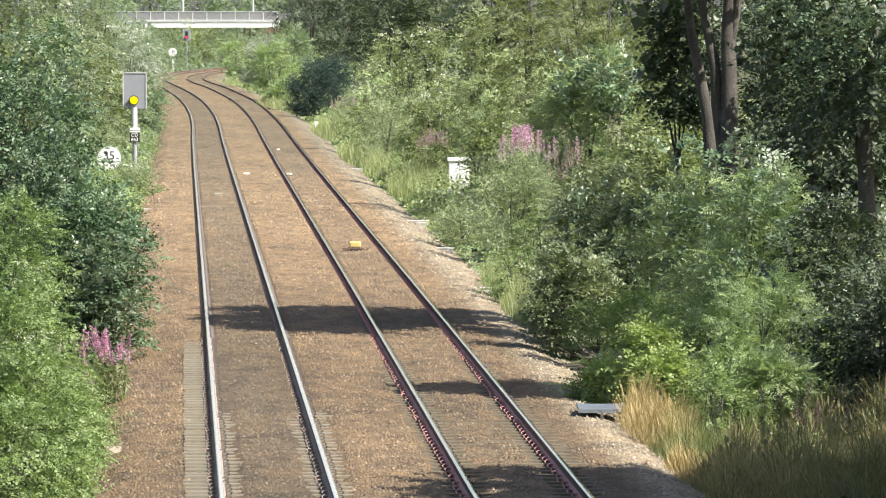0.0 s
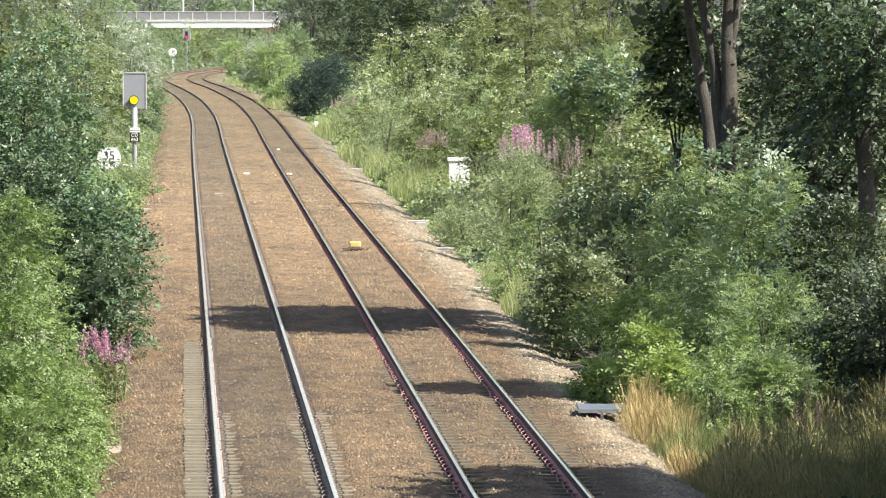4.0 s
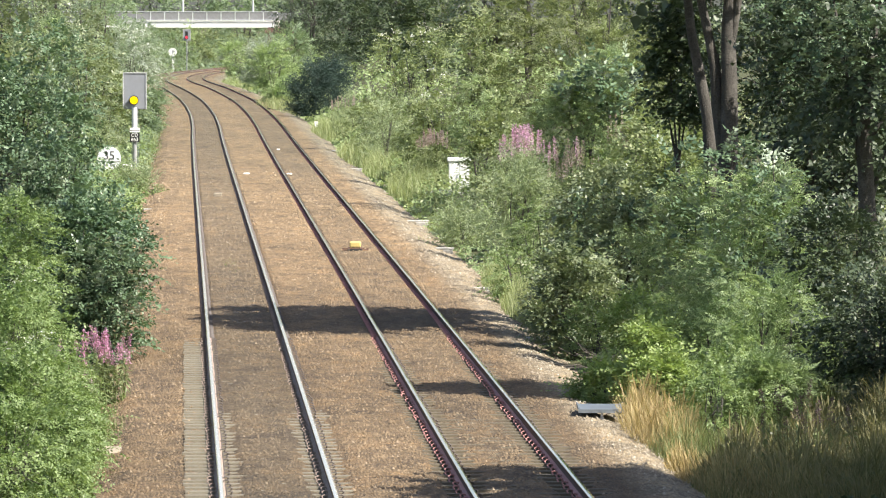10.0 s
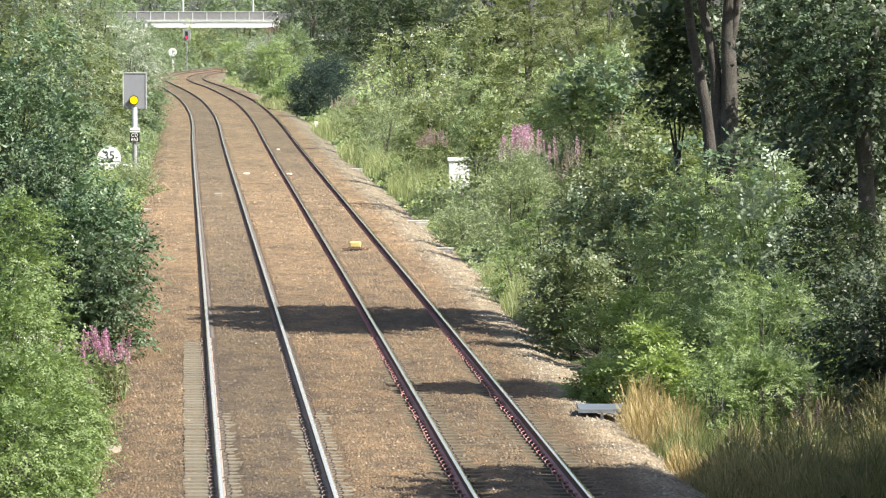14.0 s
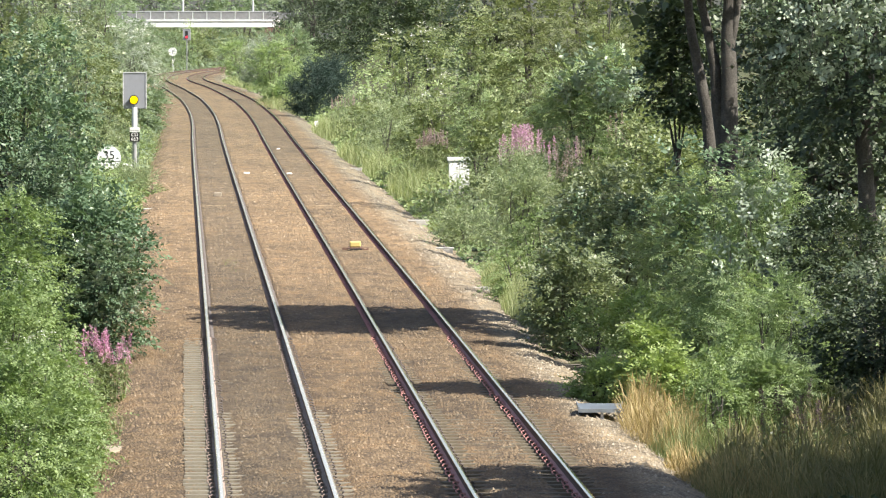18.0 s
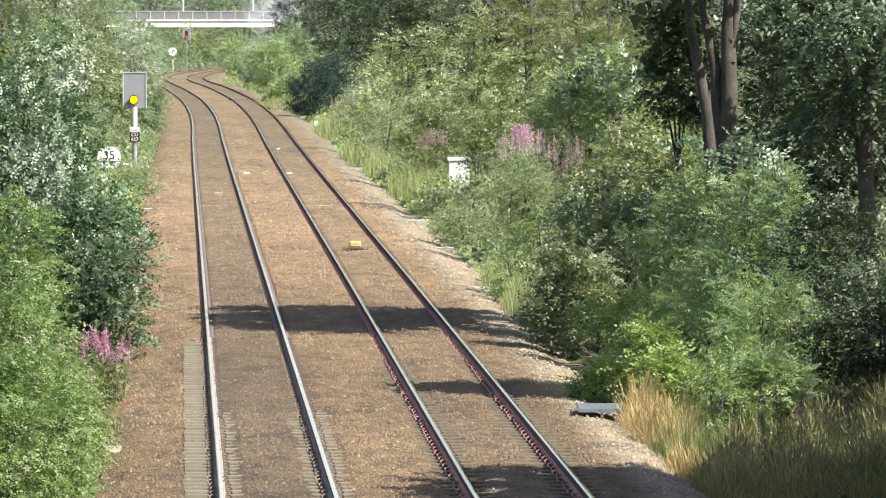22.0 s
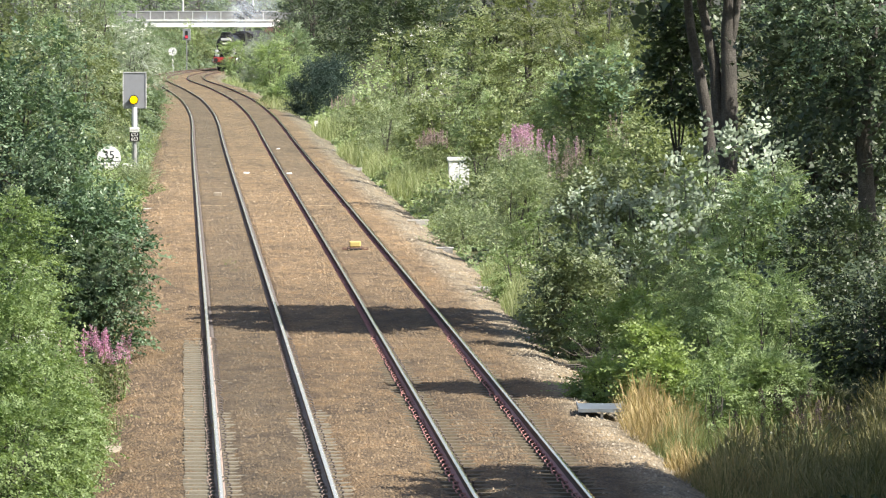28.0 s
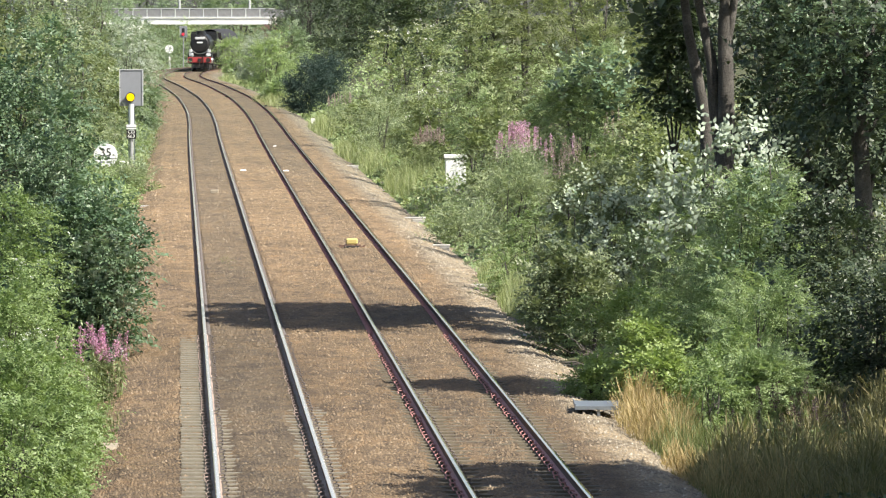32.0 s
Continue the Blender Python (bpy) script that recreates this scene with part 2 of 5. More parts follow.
DULL = leaf_mat("withered_petal", (0.1, 0.065, 0.07), (0.15, 0.1, 0.11), (0.22, 0.16, 0.16), 0.3, 0.6)
PINK_OLD = leaf_mat("faded_petal", (0.27, 0.18, 0.19), (0.37, 0.275, 0.285), (0.49, 0.4, 0.4), 0.3, 0.6)
CREAM = leaf_mat("cream_petal", (0.5, 0.52, 0.35), (0.66, 0.67, 0.5), (0.8, 0.8, 0.66), 0.3, 0.6)


# ---- building helpers ----
def raw_mesh(name, verts, faces, mats, index=None, smooth_on=False):
    """A mesh from arrays: verts (n, 3), faces (m, k) all of one size."""
    me = bpy.data.meshes.new(name)
    verts, faces = np.asarray(verts, np.float32), np.asarray(faces, np.int32)
    m, k = faces.shape
    me.vertices.add(len(verts))
    me.vertices.foreach_set("co", verts.ravel())
    me.loops.add(m * k)
    me.loops.foreach_set("vertex_index", faces.ravel())
    me.polygons.add(m)
    me.polygons.foreach_set("loop_start", np.arange(0, m * k, k, dtype=np.int32))
    if index is not None:
        me.polygons.foreach_set("material_index", np.asarray(index, np.int32))
    me.update(calc_edges=True)
    for mm in (mats if isinstance(mats, (list, tuple)) else [mats]):
        me.materials.append(mm)
    if smooth_on:
        me.polygons.foreach_set("use_smooth", np.ones(m, bool))
    return me


def child(name, me, parent, at=(0, 0, 0), label=""):
    ob = new(name, me)
    ob.parent = parent
    ob.location = at
    return tagged(ob, label)


def part(name, bm, mat, parent, label="", bevel=0.0):
    """One bmesh as one mesh object under a thing or a part."""
    if bevel:
        bmesh.ops.bevel(bm, geom=list(bm.edges), offset=bevel, segments=1, affect="EDGES", clamp_overlap=True)
    me = bpy.data.meshes.new(name)
    bm.to_mesh(me)
    bm.free()
    me.materials.append(mat)
    return child(name, me, parent, label=label)


def box(bm, x0, x1, y0, y1, z0, z1):
    r = bmesh.ops.create_cube(bm, size=1.0)
    m = Matrix.Translation(((x0 + x1) / 2, (y0 + y1) / 2, (z0 + z1) / 2)) @ Matrix.Diagonal((x1 - x0, y1 - y0, z1 - z0, 1))
    bmesh.ops.transform(bm, matrix=m, verts=r["verts"])
    return bm


def boxes(*lims):
    bm = bmesh.new()
    for lim in lims:
        box(bm, *lim)
    return bm


def rod(bm, a, b, r0, r1=None, seg=12):
    """A cylinder or cone from a to b."""
    a, b = Vector(a), Vector(b)
    r = bmesh.ops.create_cone(bm, cap_ends=True, segments=seg, radius1=r0, radius2=r0 if r1 is None else r1, depth=(b - a).length)
    turn = (b - a).to_track_quat("Z", "Y").to_matrix().to_4x4()
    bmesh.ops.transform(bm, matrix=Matrix.Translation((a + b) / 2) @ turn, verts=r["verts"])
    return bm


def rods(*specs, seg=12):
    bm = bmesh.new()
    for s in specs:
        rod(bm, *s, seg=seg)
    return bm


def thing(name, m, label, category, group="", kind=""):
    ob = new(name)
    ob.empty_display_size = 0.2
    ob.matrix_world = m
    return tagged(ob, label, category, group, kind)


def text_mesh(text, size, mat, name, parent, m):
    cu = bpy.data.curves.new(name, "FONT")
    cu.body, cu.size, cu.align_x, cu.align_y, cu.extrude = text, size, "CENTER", "CENTER", 0.004
    tmp = bpy.data.objects.new(name, cu)
    me = bpy.data.meshes.new_from_object(tmp)
    bpy.data.objects.remove(tmp)
    me.materials.append(mat)
    ob = child(name, me, parent)
    ob.matrix_local = m
    return ob


# ---- foliage ----
def leaf_shape(kind):
    """One leaf (or frond) of unit length along +x: points and triangles."""
    if kind == "single":
        v = [(0, 0, 0), (0.45, 0.3, 0.06), (1, 0, -0.08), (0.45, -0.3, 0.06)]
        f = [(0, 1, 2), (0, 2, 3)]
    elif kind == "narrow":
        v = [(0, 0, 0), (0.45, 0.13, 0.04), (1, 0, -0.15), (0.45, -0.13, 0.04)]
        f = [(0, 1, 2), (0, 2, 3)]
    elif kind == "lobed":
        v = [(0, 0, 0), (0.25, 0.45, 0.0), (0.6, 0.26, 0.05), (1, 0, -0.1), (0.6, -0.26, 0.05), (0.25, -0.45, 0.0)]
        f = [(0, 1, 2), (0, 2, 3), (0, 3, 4), (0, 4, 5)]
    else:  # frond of leaflets in pairs
        v, f = [], []
        for i in range(4):
            x = 0.16 + 0.2 * i
            for s in (1, -1):
                n = len(v)
                w = 0.32 - 0.03 * i
                v += [(x, 0, 0), (x + 0.13, s * w * 0.5, 0.03), (x + 0.12, s * w, -0.05), (x + 0.01, s * w * 0.55, 0.02)]
                f += [(n, n + 1, n + 2), (n, n + 2, n + 3)]
        n = len(v)
        v += [(0.9, 0, 0), (1.05, 0.09, 0), (1.25, 0, -0.06), (1.05, -0.09, 0)]
        f += [(n, n + 1, n + 2), (n, n + 2, n + 3)]
    return np.array(v, float), np.array(f, int)


def unit(v):
    return v / np.maximum(np.linalg.norm(v, axis=-1, keepdims=True), 1e-9)


def leaves(rng, pos, out, shape, size, up=0.6, loose=0.5, droop=0.35):
    """Leaves at pos, facing up and out: verts and triangles."""
    v, f = shape
    n = len(pos)
    normal = unit(out * 0.6 + np.array([0, 0, up]) + rng.normal(size=(n, 3)) * loose)
    axis = out * 0.7 + rng.normal(size=(n, 3)) * 0.7 + np.array([0, 0, -droop])
    axis = unit(axis - (axis * normal).sum(1, keepdims=True) * normal)
    side = np.cross(normal, axis)
    s = rng.uniform(size[0], size[1], n)[:, None, None]
    pts = pos[:, None, :] + s * (v[None, :, 0:1] * axis[:, None] + v[None, :, 1:2] * side[:, None] + v[None, :, 2:3] * normal[:, None])
    tri = f[None] + (np.arange(n) * len(v))[:, None, None]
    return pts.reshape(-1, 3), tri.reshape(-1, 3), normal


def waves(rng, p, freq):
    """Smooth pseudo-random lumps over points p, about -1 to 1."""
    out = np.zeros(len(p))
    for i in range(6):
        k = rng.normal(size=3)
        out += np.sin(p @ (k / np.linalg.norm(k)) * freq * rng.uniform(0.7, 1.6) + rng.uniform(0, 6.28))
    return out / 2.6


def crown_points(rng, n, half, depth, zb, tall, skirt):
    """Places through an uneven crown, denser towards its outside, with hollows; and the way out from its middle."""
    cz, cc = (zb + tall) / 2, (tall - zb) / 2
    fan = 7 if n < 500 else 11  # twigs on a bough
    m = int(n / fan * 2.7) + 20
    s = rng.uniform(-1, 1, m)
    g = rng.uniform(0, 2 * math.pi, m)
    wide = np.sqrt(np.maximum(1 - s * s, 0.0))
    if skirt:
        wide = np.where(s < 0, 0.3 * wide + 0.7 * (1 - 0.18 * s * s), wide)
    rho = (0.3 + 0.7 * rng.random(m) ** 0.42)
    dirs = np.stack([np.cos(g) * wide, np.sin(g) * wide, s], 1)
    swell = 1 + 0.24 * waves(rng, dirs, 2.6) + 0.15 * waves(rng, dirs, 6.5)
    pos = np.stack([dirs[:, 0] * half, dirs[:, 1] * depth, s * cc], 1) * (rho * swell)[:, None]
    pos[:, 2] = np.where(s > 0, pos[:, 2], s * cc * (0.35 + 0.65 * rho)) + cz
    gap = waves(rng, pos, 7.5 / max(0.6, min(half, cc))) + 0.6 * waves(rng, pos, 14.0 / max(0.6, min(half, cc)))
    order = np.argsort(-(gap + rng.normal(size=m) * 0.5))[: max(6, n // fan)]
    order = np.repeat(order, fan)
    out = unit(np.stack([dirs[:, 0] / half, dirs[:, 1] / depth, s / cc], 1)[order])
    wide = np.clip(0.21 * min(half, cc), 0.12, 0.75)
    off = rng.normal(size=(len(order), 3)) * np.array([wide, wide, wide * 0.28])
    off[:, 2] -= 0.5 * (off[:, 0] * out[:, 0] + off[:, 1] * out[:, 1])  # boughs hang outwards
    return pos[order] + off, unit(out + off * 0.5 / wide + rng.normal(size=(len(order), 3)) * 0.1)


HABIT = {  # leaves a twig, rise of the twigs, droop of their tips, how flat the sprays lie
    "single": (9, 0.15, 0.5, 0.3), "narrow": (13, 0.9, 0.2, 0.6), "lobed": (7, 0.0, 0.7, 0.35), "frond": (4, 0.2, 0.8, 0.3),
}


def twig_leaves(rng, base, out, shape_name, size):
    """Leafy twigs that start at base and grow outwards, their leaves in two rows, tilted to the light."""
    per, rise, droop, loose = HABIT[shape_name]
    v, f = leaf_shape(shape_name)
    n = len(base)
    way = unit(out * np.array([1, 1, 0.5]) + rng.normal(size=(n, 3)) * 0.5 + np.array([0, 0, rise]))
    face = out * 0.45 + np.array([0, 0, 1.0]) + rng.normal(size=(n, 3)) * loose
    face = unit(face - (face * way).sum(1, keepdims=True) * way)
    across = np.cross(face, way)
    mean = (size[0] + size[1]) / 2
    long = mean * per * rng.uniform(0.3, 0.62, n)
    q = (np.arange(per) + rng.uniform(0.2, 0.9, (n, per))) / per
    hand = np.where(np.arange(per) % 2 == 0, 1.0, -1.0)[None] * np.ones((n, 1))
    hand[:, -1] = 0.15
    at = base[:, None] + way[:, None] * (long[:, None] * q)[..., None] + np.array([0, 0, -1.0]) * (droop * long[:, None] * q ** 2 * 0.45)[..., None]
    axis = way[:, None] * 0.75 + across[:, None] * hand[..., None] + np.array([0, 0, -0.25 * droop]) + rng.normal(size=(n, per, 3)) * 0.28
    axis = unit(axis)
    nor = face[:, None] + rng.normal(size=(n, per, 3)) * loose * 0.8
    nor = unit(nor - (nor * axis).sum(-1, keepdims=True) * axis)
    side = np.cross(nor, axis)
    sc = rng.uniform(size[0], size[1], (n, per)) * (1.1 - 0.35 * q)
    pts = at[:, :, None] + sc[..., None, None] * (v[None, None, :, 0:1] * axis[:, :, None] + v[None, None, :, 1:2] * side[:, :, None] + v[None, None, :, 2:3] * nor[:, :, None])
    tri = f[None] + (np.arange(n * per) * len(v))[:, None, None]
    return pts.reshape(-1, 3), tri.reshape(-1, 3)


def tube(pts, radii, seg=7):
    """A tapering tube through points: verts and quads."""
    pts = np.asarray(pts, float)
    v, f = [], []
    for i, p in enumerate(pts):
        t = unit(pts[min(i + 1, len(pts) - 1)] - pts[max(i - 1, 0)])
        a = unit(np.cross(t, [0.31, 0.95, 0.05]))
        b = np.cross(t, a)
        for j in range(seg):
            g = 2 * math.pi * j / seg
            v.append(p + radii[i] * (math.cos(g) * a + math.sin(g) * b))
    for i in range(len(pts) - 1):
        for j in range(seg):
            f.append((i * seg + j, i * seg + (j + 1) % seg, (i + 1) * seg + (j + 1) % seg, (i + 1) * seg + j))
    return np.array(v), np.array(f)


def merge(pieces):
    vs, fs, n = [], [], 0
    for v, f in pieces:
        vs.append(v)
        fs.append(f + n)
        n += len(v)
    return np.concatenate(vs), np.concatenate(fs)


SPECIES = {  # leaf shape, leaf size, material, label, category
    "poplar": ("single", (0.08, 0.14), "poplar", "dense blue-green poplar bush with pale leaf undersides", "bush"),
    "sycamore": ("lobed", (0.09, 0.17), "sycamore", "dark green broad-leaved sycamore tree on the bank", "tree"),
    "maple": ("single", (0.065, 0.12), "maple", "dark green bushy maple beside the ballast", "bush"),
    "ash": ("frond", (0.16, 0.27), "ash", "mid-green young ash with feathery leaves", "bush"),
    "ashtree": ("frond", (0.26, 0.42), "hazel", "spreading light green ash tree on the bank", "tree"),
    "lime": ("single", (0.06, 0.105), "lime", "yellow-green bramble bush beside the ballast", "bush"),
    "birch": ("single", (0.042, 0.075), "birch", "light green small-leaved birch bush", "bush"),
    "willow": ("narrow", (0.09, 0.16), "willow", "grey-green willow bush beside the line", "bush"),
    "hazel": ("single", (0.10, 0.18), "hazel", "mid-green hazel bush on the railway bank", "bush"),
    "elder": ("single", (0.10, 0.17), "hazel", "green elder bush with cream flower heads", "bush"),
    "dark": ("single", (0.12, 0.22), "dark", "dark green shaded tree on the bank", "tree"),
    "plane": ("lobed", (0.25, 0.42), "sycamore", "tall dark green sycamore shading the line", "tree"),
    "bigdark": ("single", (0.18, 0.32), "maple", "broad green shaded tree on the bank", "tree"),
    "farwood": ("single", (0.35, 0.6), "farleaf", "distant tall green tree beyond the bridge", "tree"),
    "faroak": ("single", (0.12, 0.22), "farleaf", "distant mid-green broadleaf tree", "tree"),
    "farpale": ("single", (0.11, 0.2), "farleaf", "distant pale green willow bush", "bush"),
    "farlime": ("single", (0.1, 0.18), "verge", "distant yellow-green bush beside the line", "bush"),
    "farwillow": ("narrow", (0.16, 0.28), "silver", "distant silvery pale willow bush", "bush"),
    "yew": ("narrow", (0.14, 0.26), "yew", "very dark green yew in a hollow of the bank", "tree"),
    "fardark": ("single", (0.13, 0.24), "hazel", "distant dark green tree", "tree"),
}
SWAYING = []  # (part, place, strength in degrees, phase)
FLIPPING = []  # (spray, place, gust start, gust end, phase)


def plant(kind, x, d, half, top, count, seed, bottom=0.05, groups=1, sway=0.0, stems=3, depth=None, trunk=None, spread=0.3, lean=0.0, mix=None, extra=None, label="", boles=()):
    """A bush or tree at (x, d): a trunk with limbs and a crown of separate leaves that reaches up to height top."""
    rng = np.random.default_rng(seed)
    shape_name, size, mat, text, cat = SPECIES[kind]
    z0 = gz(x, d)
    tall = top - z0
    base = thing("tree" if cat == "tree" else "bush", Matrix.Translation((x, d, z0 - 0.03)), label or text, cat)
    depth = depth or half
    zb = tall * bottom
    cz = (zb + tall) / 2
    per = HABIT[shape_name][0]
    reach = 0.22 * (size[0] + size[1]) / 2 * per
    cen, out = crown_points(rng, max(24, count // per), max(half - reach, half * 0.6), max(depth - reach, depth * 0.6), zb, tall - reach * 0.6, bottom < 0.2)
    cen[:, 0] += lean * (cen[:, 2] - zb) / max(tall - zb, 0.1)
    k = len(cen)
    # trunk and limbs
    tr = trunk or max(0.025, tall * 0.011)
    pieces = []
    for pts, rad in boles:
        pieces.append(tube(pts, rad, 10))
    for s in range(stems):
        a = rng.uniform(0, 6.28)
        tip = np.array([math.cos(a) * half * spread, math.sin(a) * depth * spread, tall * rng.uniform(0.6, 0.8)])
        foot = np.array([math.cos(a), math.sin(a), 0]) * tr * 0.9 * (stems > 1)
        pts = [foot + (tip - foot) * q + np.array([0.05 * tall * math.sin(3 * q + a) * q, 0, 0]) for q in (0, 0.2, 0.45, 0.7, 1.0)]
        pieces.append(tube(pts, [tr * w for w in (1.15, 0.9, 0.75, 0.5, 0.2)], 8))
        for c in cen[rng.choice(k, min(k, 5), replace=False)]:
            j = rng.integers(1, 4) if bottom < 0.4 else 3
            p = pts[j]
            pieces.append(tube([p, (p + c) / 2 + [0, 0, 0.04 * tall], c], [tr * 0.34, tr * 0.2, tr * 0.06], 5))
    v, f = merge(pieces)
    child("trunk", raw_mesh("trunk", v, f, BARK, smooth_on=True), base)
    # leaves, in groups round the trunk
    ang = np.arctan2(cen[:, 1], cen[:, 0]) + (cen[:, 2] > cz) * 0.8
    level = (cen[:, 2] > cz).astype(int) if groups >= 6 else np.zeros(k, int)
    rows = max(1, groups // 2) if groups >= 6 else groups
    which = (np.floor((ang + math.pi * 3) / (2 * math.pi) * rows).astype(int) % rows) + level * rows
    for g in np.unique(which):
        sel = which == g
        at = cen[sel].mean(0) * np.array([0.4, 0.4, 0.75])
        pv, pf = twig_leaves(rng, cen[sel], out[sel], shape_name, size)
        pv[:, 2] = np.maximum(pv[:, 2], 0.03)
        ob = child("crown" if groups == 1 else "branch", raw_mesh("foliage", pv - at, pf, LEAF[mix or mat]), base, at)
        tagged(ob, kind="stuff")
        if sway:
            SWAYING.append((ob, at, sway, float(rng.uniform(0, 6.28))))
    if extra:  # flower heads or pale sprays on the outside
        mat2, m, s2 = extra
        front = np.argsort(-(cen[:, 2] / tall + 0.5 * out[:, 2] + rng.random(k) * 0.5))[:m]
        m = len(front)
        pos, out = cen[front] + out[front] * 0.22, out[front]
        hp = np.repeat(pos, 9, 0) + rng.normal(size=(m * 9, 3)) * s2 * np.array([1, 1, 0.4])
        pv, pf, _ = leaves(rng, hp, np.repeat(out, 9, 0), leaf_shape("single"), (s2 * 0.6, s2 * 1.2), up=1.2)
        child("blossom", raw_mesh("blossom", pv, pf, mat2), base, label="pale flower heads")["kind"] = "stuff"
    return base


def sprays(base_ob, places, seed, start, end, count=5, size=(0.065, 0.11)):
    """Twigs whose leaves are green above and pale below; gusts turn them over."""
    rng = np.random.default_rng(seed)
    for p in places:
        at = rng.normal(size=(count, 3)) * np.array([0.17, 0.1, 0.14])
        pv, pf = twig_leaves(rng, at, unit(np.array([0, -0.5, 0.5]) + rng.normal(size=(count, 3)) * 0.35), "single", size)
        leaf = pv.reshape(-1, 4, 3)
        nor = unit(np.cross(leaf[:, 2] - leaf[:, 0], leaf[:, 1] - leaf[:, 0]))
        below = pv - np.repeat(nor, 4, 0) * 0.003
        v, f = merge([(pv, pf), (below, pf)])
        twig, tf = tube([(0, 0.3, -0.15), (0, 0.1, 0.0), (0, -0.1, 0.05)], [0.012, 0.008, 0.004], 4)
        me = raw_mesh("spray", v, f, [LEAF["poplar"], LEAF["pale"]], [0] * len(pf) + [1] * len(pf))
        ob = child("leaf_spray", me, base_ob, p, "leaf spray, green above and silvery below")
        tagged(ob, kind="stuff")
        child("twig", raw_mesh("twig", twig, tf, BARK), ob)
        FLIPPING.append((ob, tuple(p), start + rng.uniform(-0.6, 0.8), end + rng.uniform(-0.8, 0.8), float(rng.uniform(0, 6.28))))


def grass_patch(name, cx, d, wx, wd, n, height, mat, seed, label, lean=0.45, width=0.0045, heads=False, base=None):
    """Blades of grass over an oval patch of the verge."""
    rng = np.random.default_rng(seed)
    r = np.sqrt(rng.random(n))
    a = rng.uniform(0, 6.283, n)
    y = d + np.sin(a) * r * wd
    x = cx + np.cos(a) * r * wx + line_x(y) - line_x(d)
    z = ground_z(x, y) - 0.03
    z = z if base is None else z * 0 + base
    tuft = 0.7 + 0.3 * np.sin(x * 5.1 + 1.3 * y) * np.sin(y * 1.9 - x)
    h = height * rng.uniform(0.35, 1.1, n) * tuft * (1.05 - 0.5 * r ** 3)
    la = rng.uniform(0, 6.283, n)
    bend = lean * h * rng.uniform(0.2, 1.0, n)
    off = np.stack([np.cos(la) * bend, np.sin(la) * bend, h], 1)
    root = np.stack([x, y, z], 1)
    wv = np.stack([np.cos(la + 1.57), np.sin(la + 1.57), 0 * la], 1) * (width * rng.uniform(0.6, 1.4, n))[:, None]
    mid = root + off * np.array([0.18, 0.18, 0.6])
    tip = root + off
    if heads:
        v = np.stack([root - wv * 0.5, root + wv * 0.5, mid + wv * 0.5, mid - wv * 0.5, tip - 0.12 * off + wv * 1.6, tip, tip - 0.12 * off - wv * 1.6], 1)
        f = np.array([(0, 1, 2), (0, 2, 3), (3, 2, 4), (3, 4, 6), (6, 4, 5)])
    else:
        v = np.stack([root - wv, root + wv, mid + wv * 0.8, mid - wv * 0.8, tip], 1)
        f = np.array([(0, 1, 2), (0, 2, 3), (3, 2, 4)])
    tri = f[None] + (np.arange(n) * v.shape[1])[:, None, None]
    ob = new(name, raw_mesh(name, v.reshape(-1, 3), tri.reshape(-1, 3), mat))
    return tagged(ob, label, "grass", kind="stuff")


def fireweed(x, d, spread, n, height, seed, petal, label, deep=None, head="pink flower spikes"):
    """A stand of willowherb: leafy stems with tapering flower spikes."""
    rng = np.random.default_rng(seed)
    z0 = gz(x, d)
    base = thing("willowherb", Matrix.Translation((x, d, z0)), label, "wildflowers")
    stems, pos_l, pos_f = [], [], []
    for i in range(n):
        fx, fy = rng.normal() * spread * 0.5, rng.normal() * (deep or spread) * 0.5
        h = height * (1.05 - (0.36 if d < 130 else 0.1) * rng.random() ** 1.6 - 0.05 * min(2.0, (2 * fx / spread) ** 2))
        tip = np.array([fx + rng.normal() * 0.1, fy + rng.normal() * 0.1, h])
        foot = np.array([fx, fy, -0.05])
        stems.append(tube([foot, (foot + tip) / 2, tip], [0.009, 0.007, 0.003], 4))
        q = rng.uniform(0.1, 0.72, 22)[:, None]
        pos_l.append(foot + (tip - foot) * q)
        q = rng.uniform(0.76 if d < 130 else 0.82, 1.02, 110)[:, None]
        r = 0.036 * (1.1 - q) / 0.3
        pos_f.append(foot + (tip - foot) * q + rng.normal(size=(110, 3)) * np.concatenate([r, r, r * 0.4], 1))
    v, f = merge(stems)
    child("stalk_growth", raw_mesh("stalk_growth", v, f, LEAF["hazel"]), base)["kind"] = "stuff"
    pl, pf = np.concatenate(pos_l), np.concatenate(pos_f)
    o = unit(rng.normal(size=(len(pl), 3)) * [1, 1, 0.2])
    v, f, _ = leaves(rng, pl, o, leaf_shape("narrow"), (0.1, 0.17))
    child("leafage", raw_mesh("leafage", v, f, LEAF["hazel"]), base)["kind"] = "stuff"
    o = unit(rng.normal(size=(len(pf), 3)))
    v, f, _ = leaves(rng, pf, o, leaf_shape("single"), (0.02 * min(1.3, max(1, d / 140)), 0.038 * min(1.3, max(1, d / 140))), loose=1.0, droop=-0.6)
    child("blossom", raw_mesh("blossom", v, f, petal), base, label=head)["kind"] = "stuff"
    return base


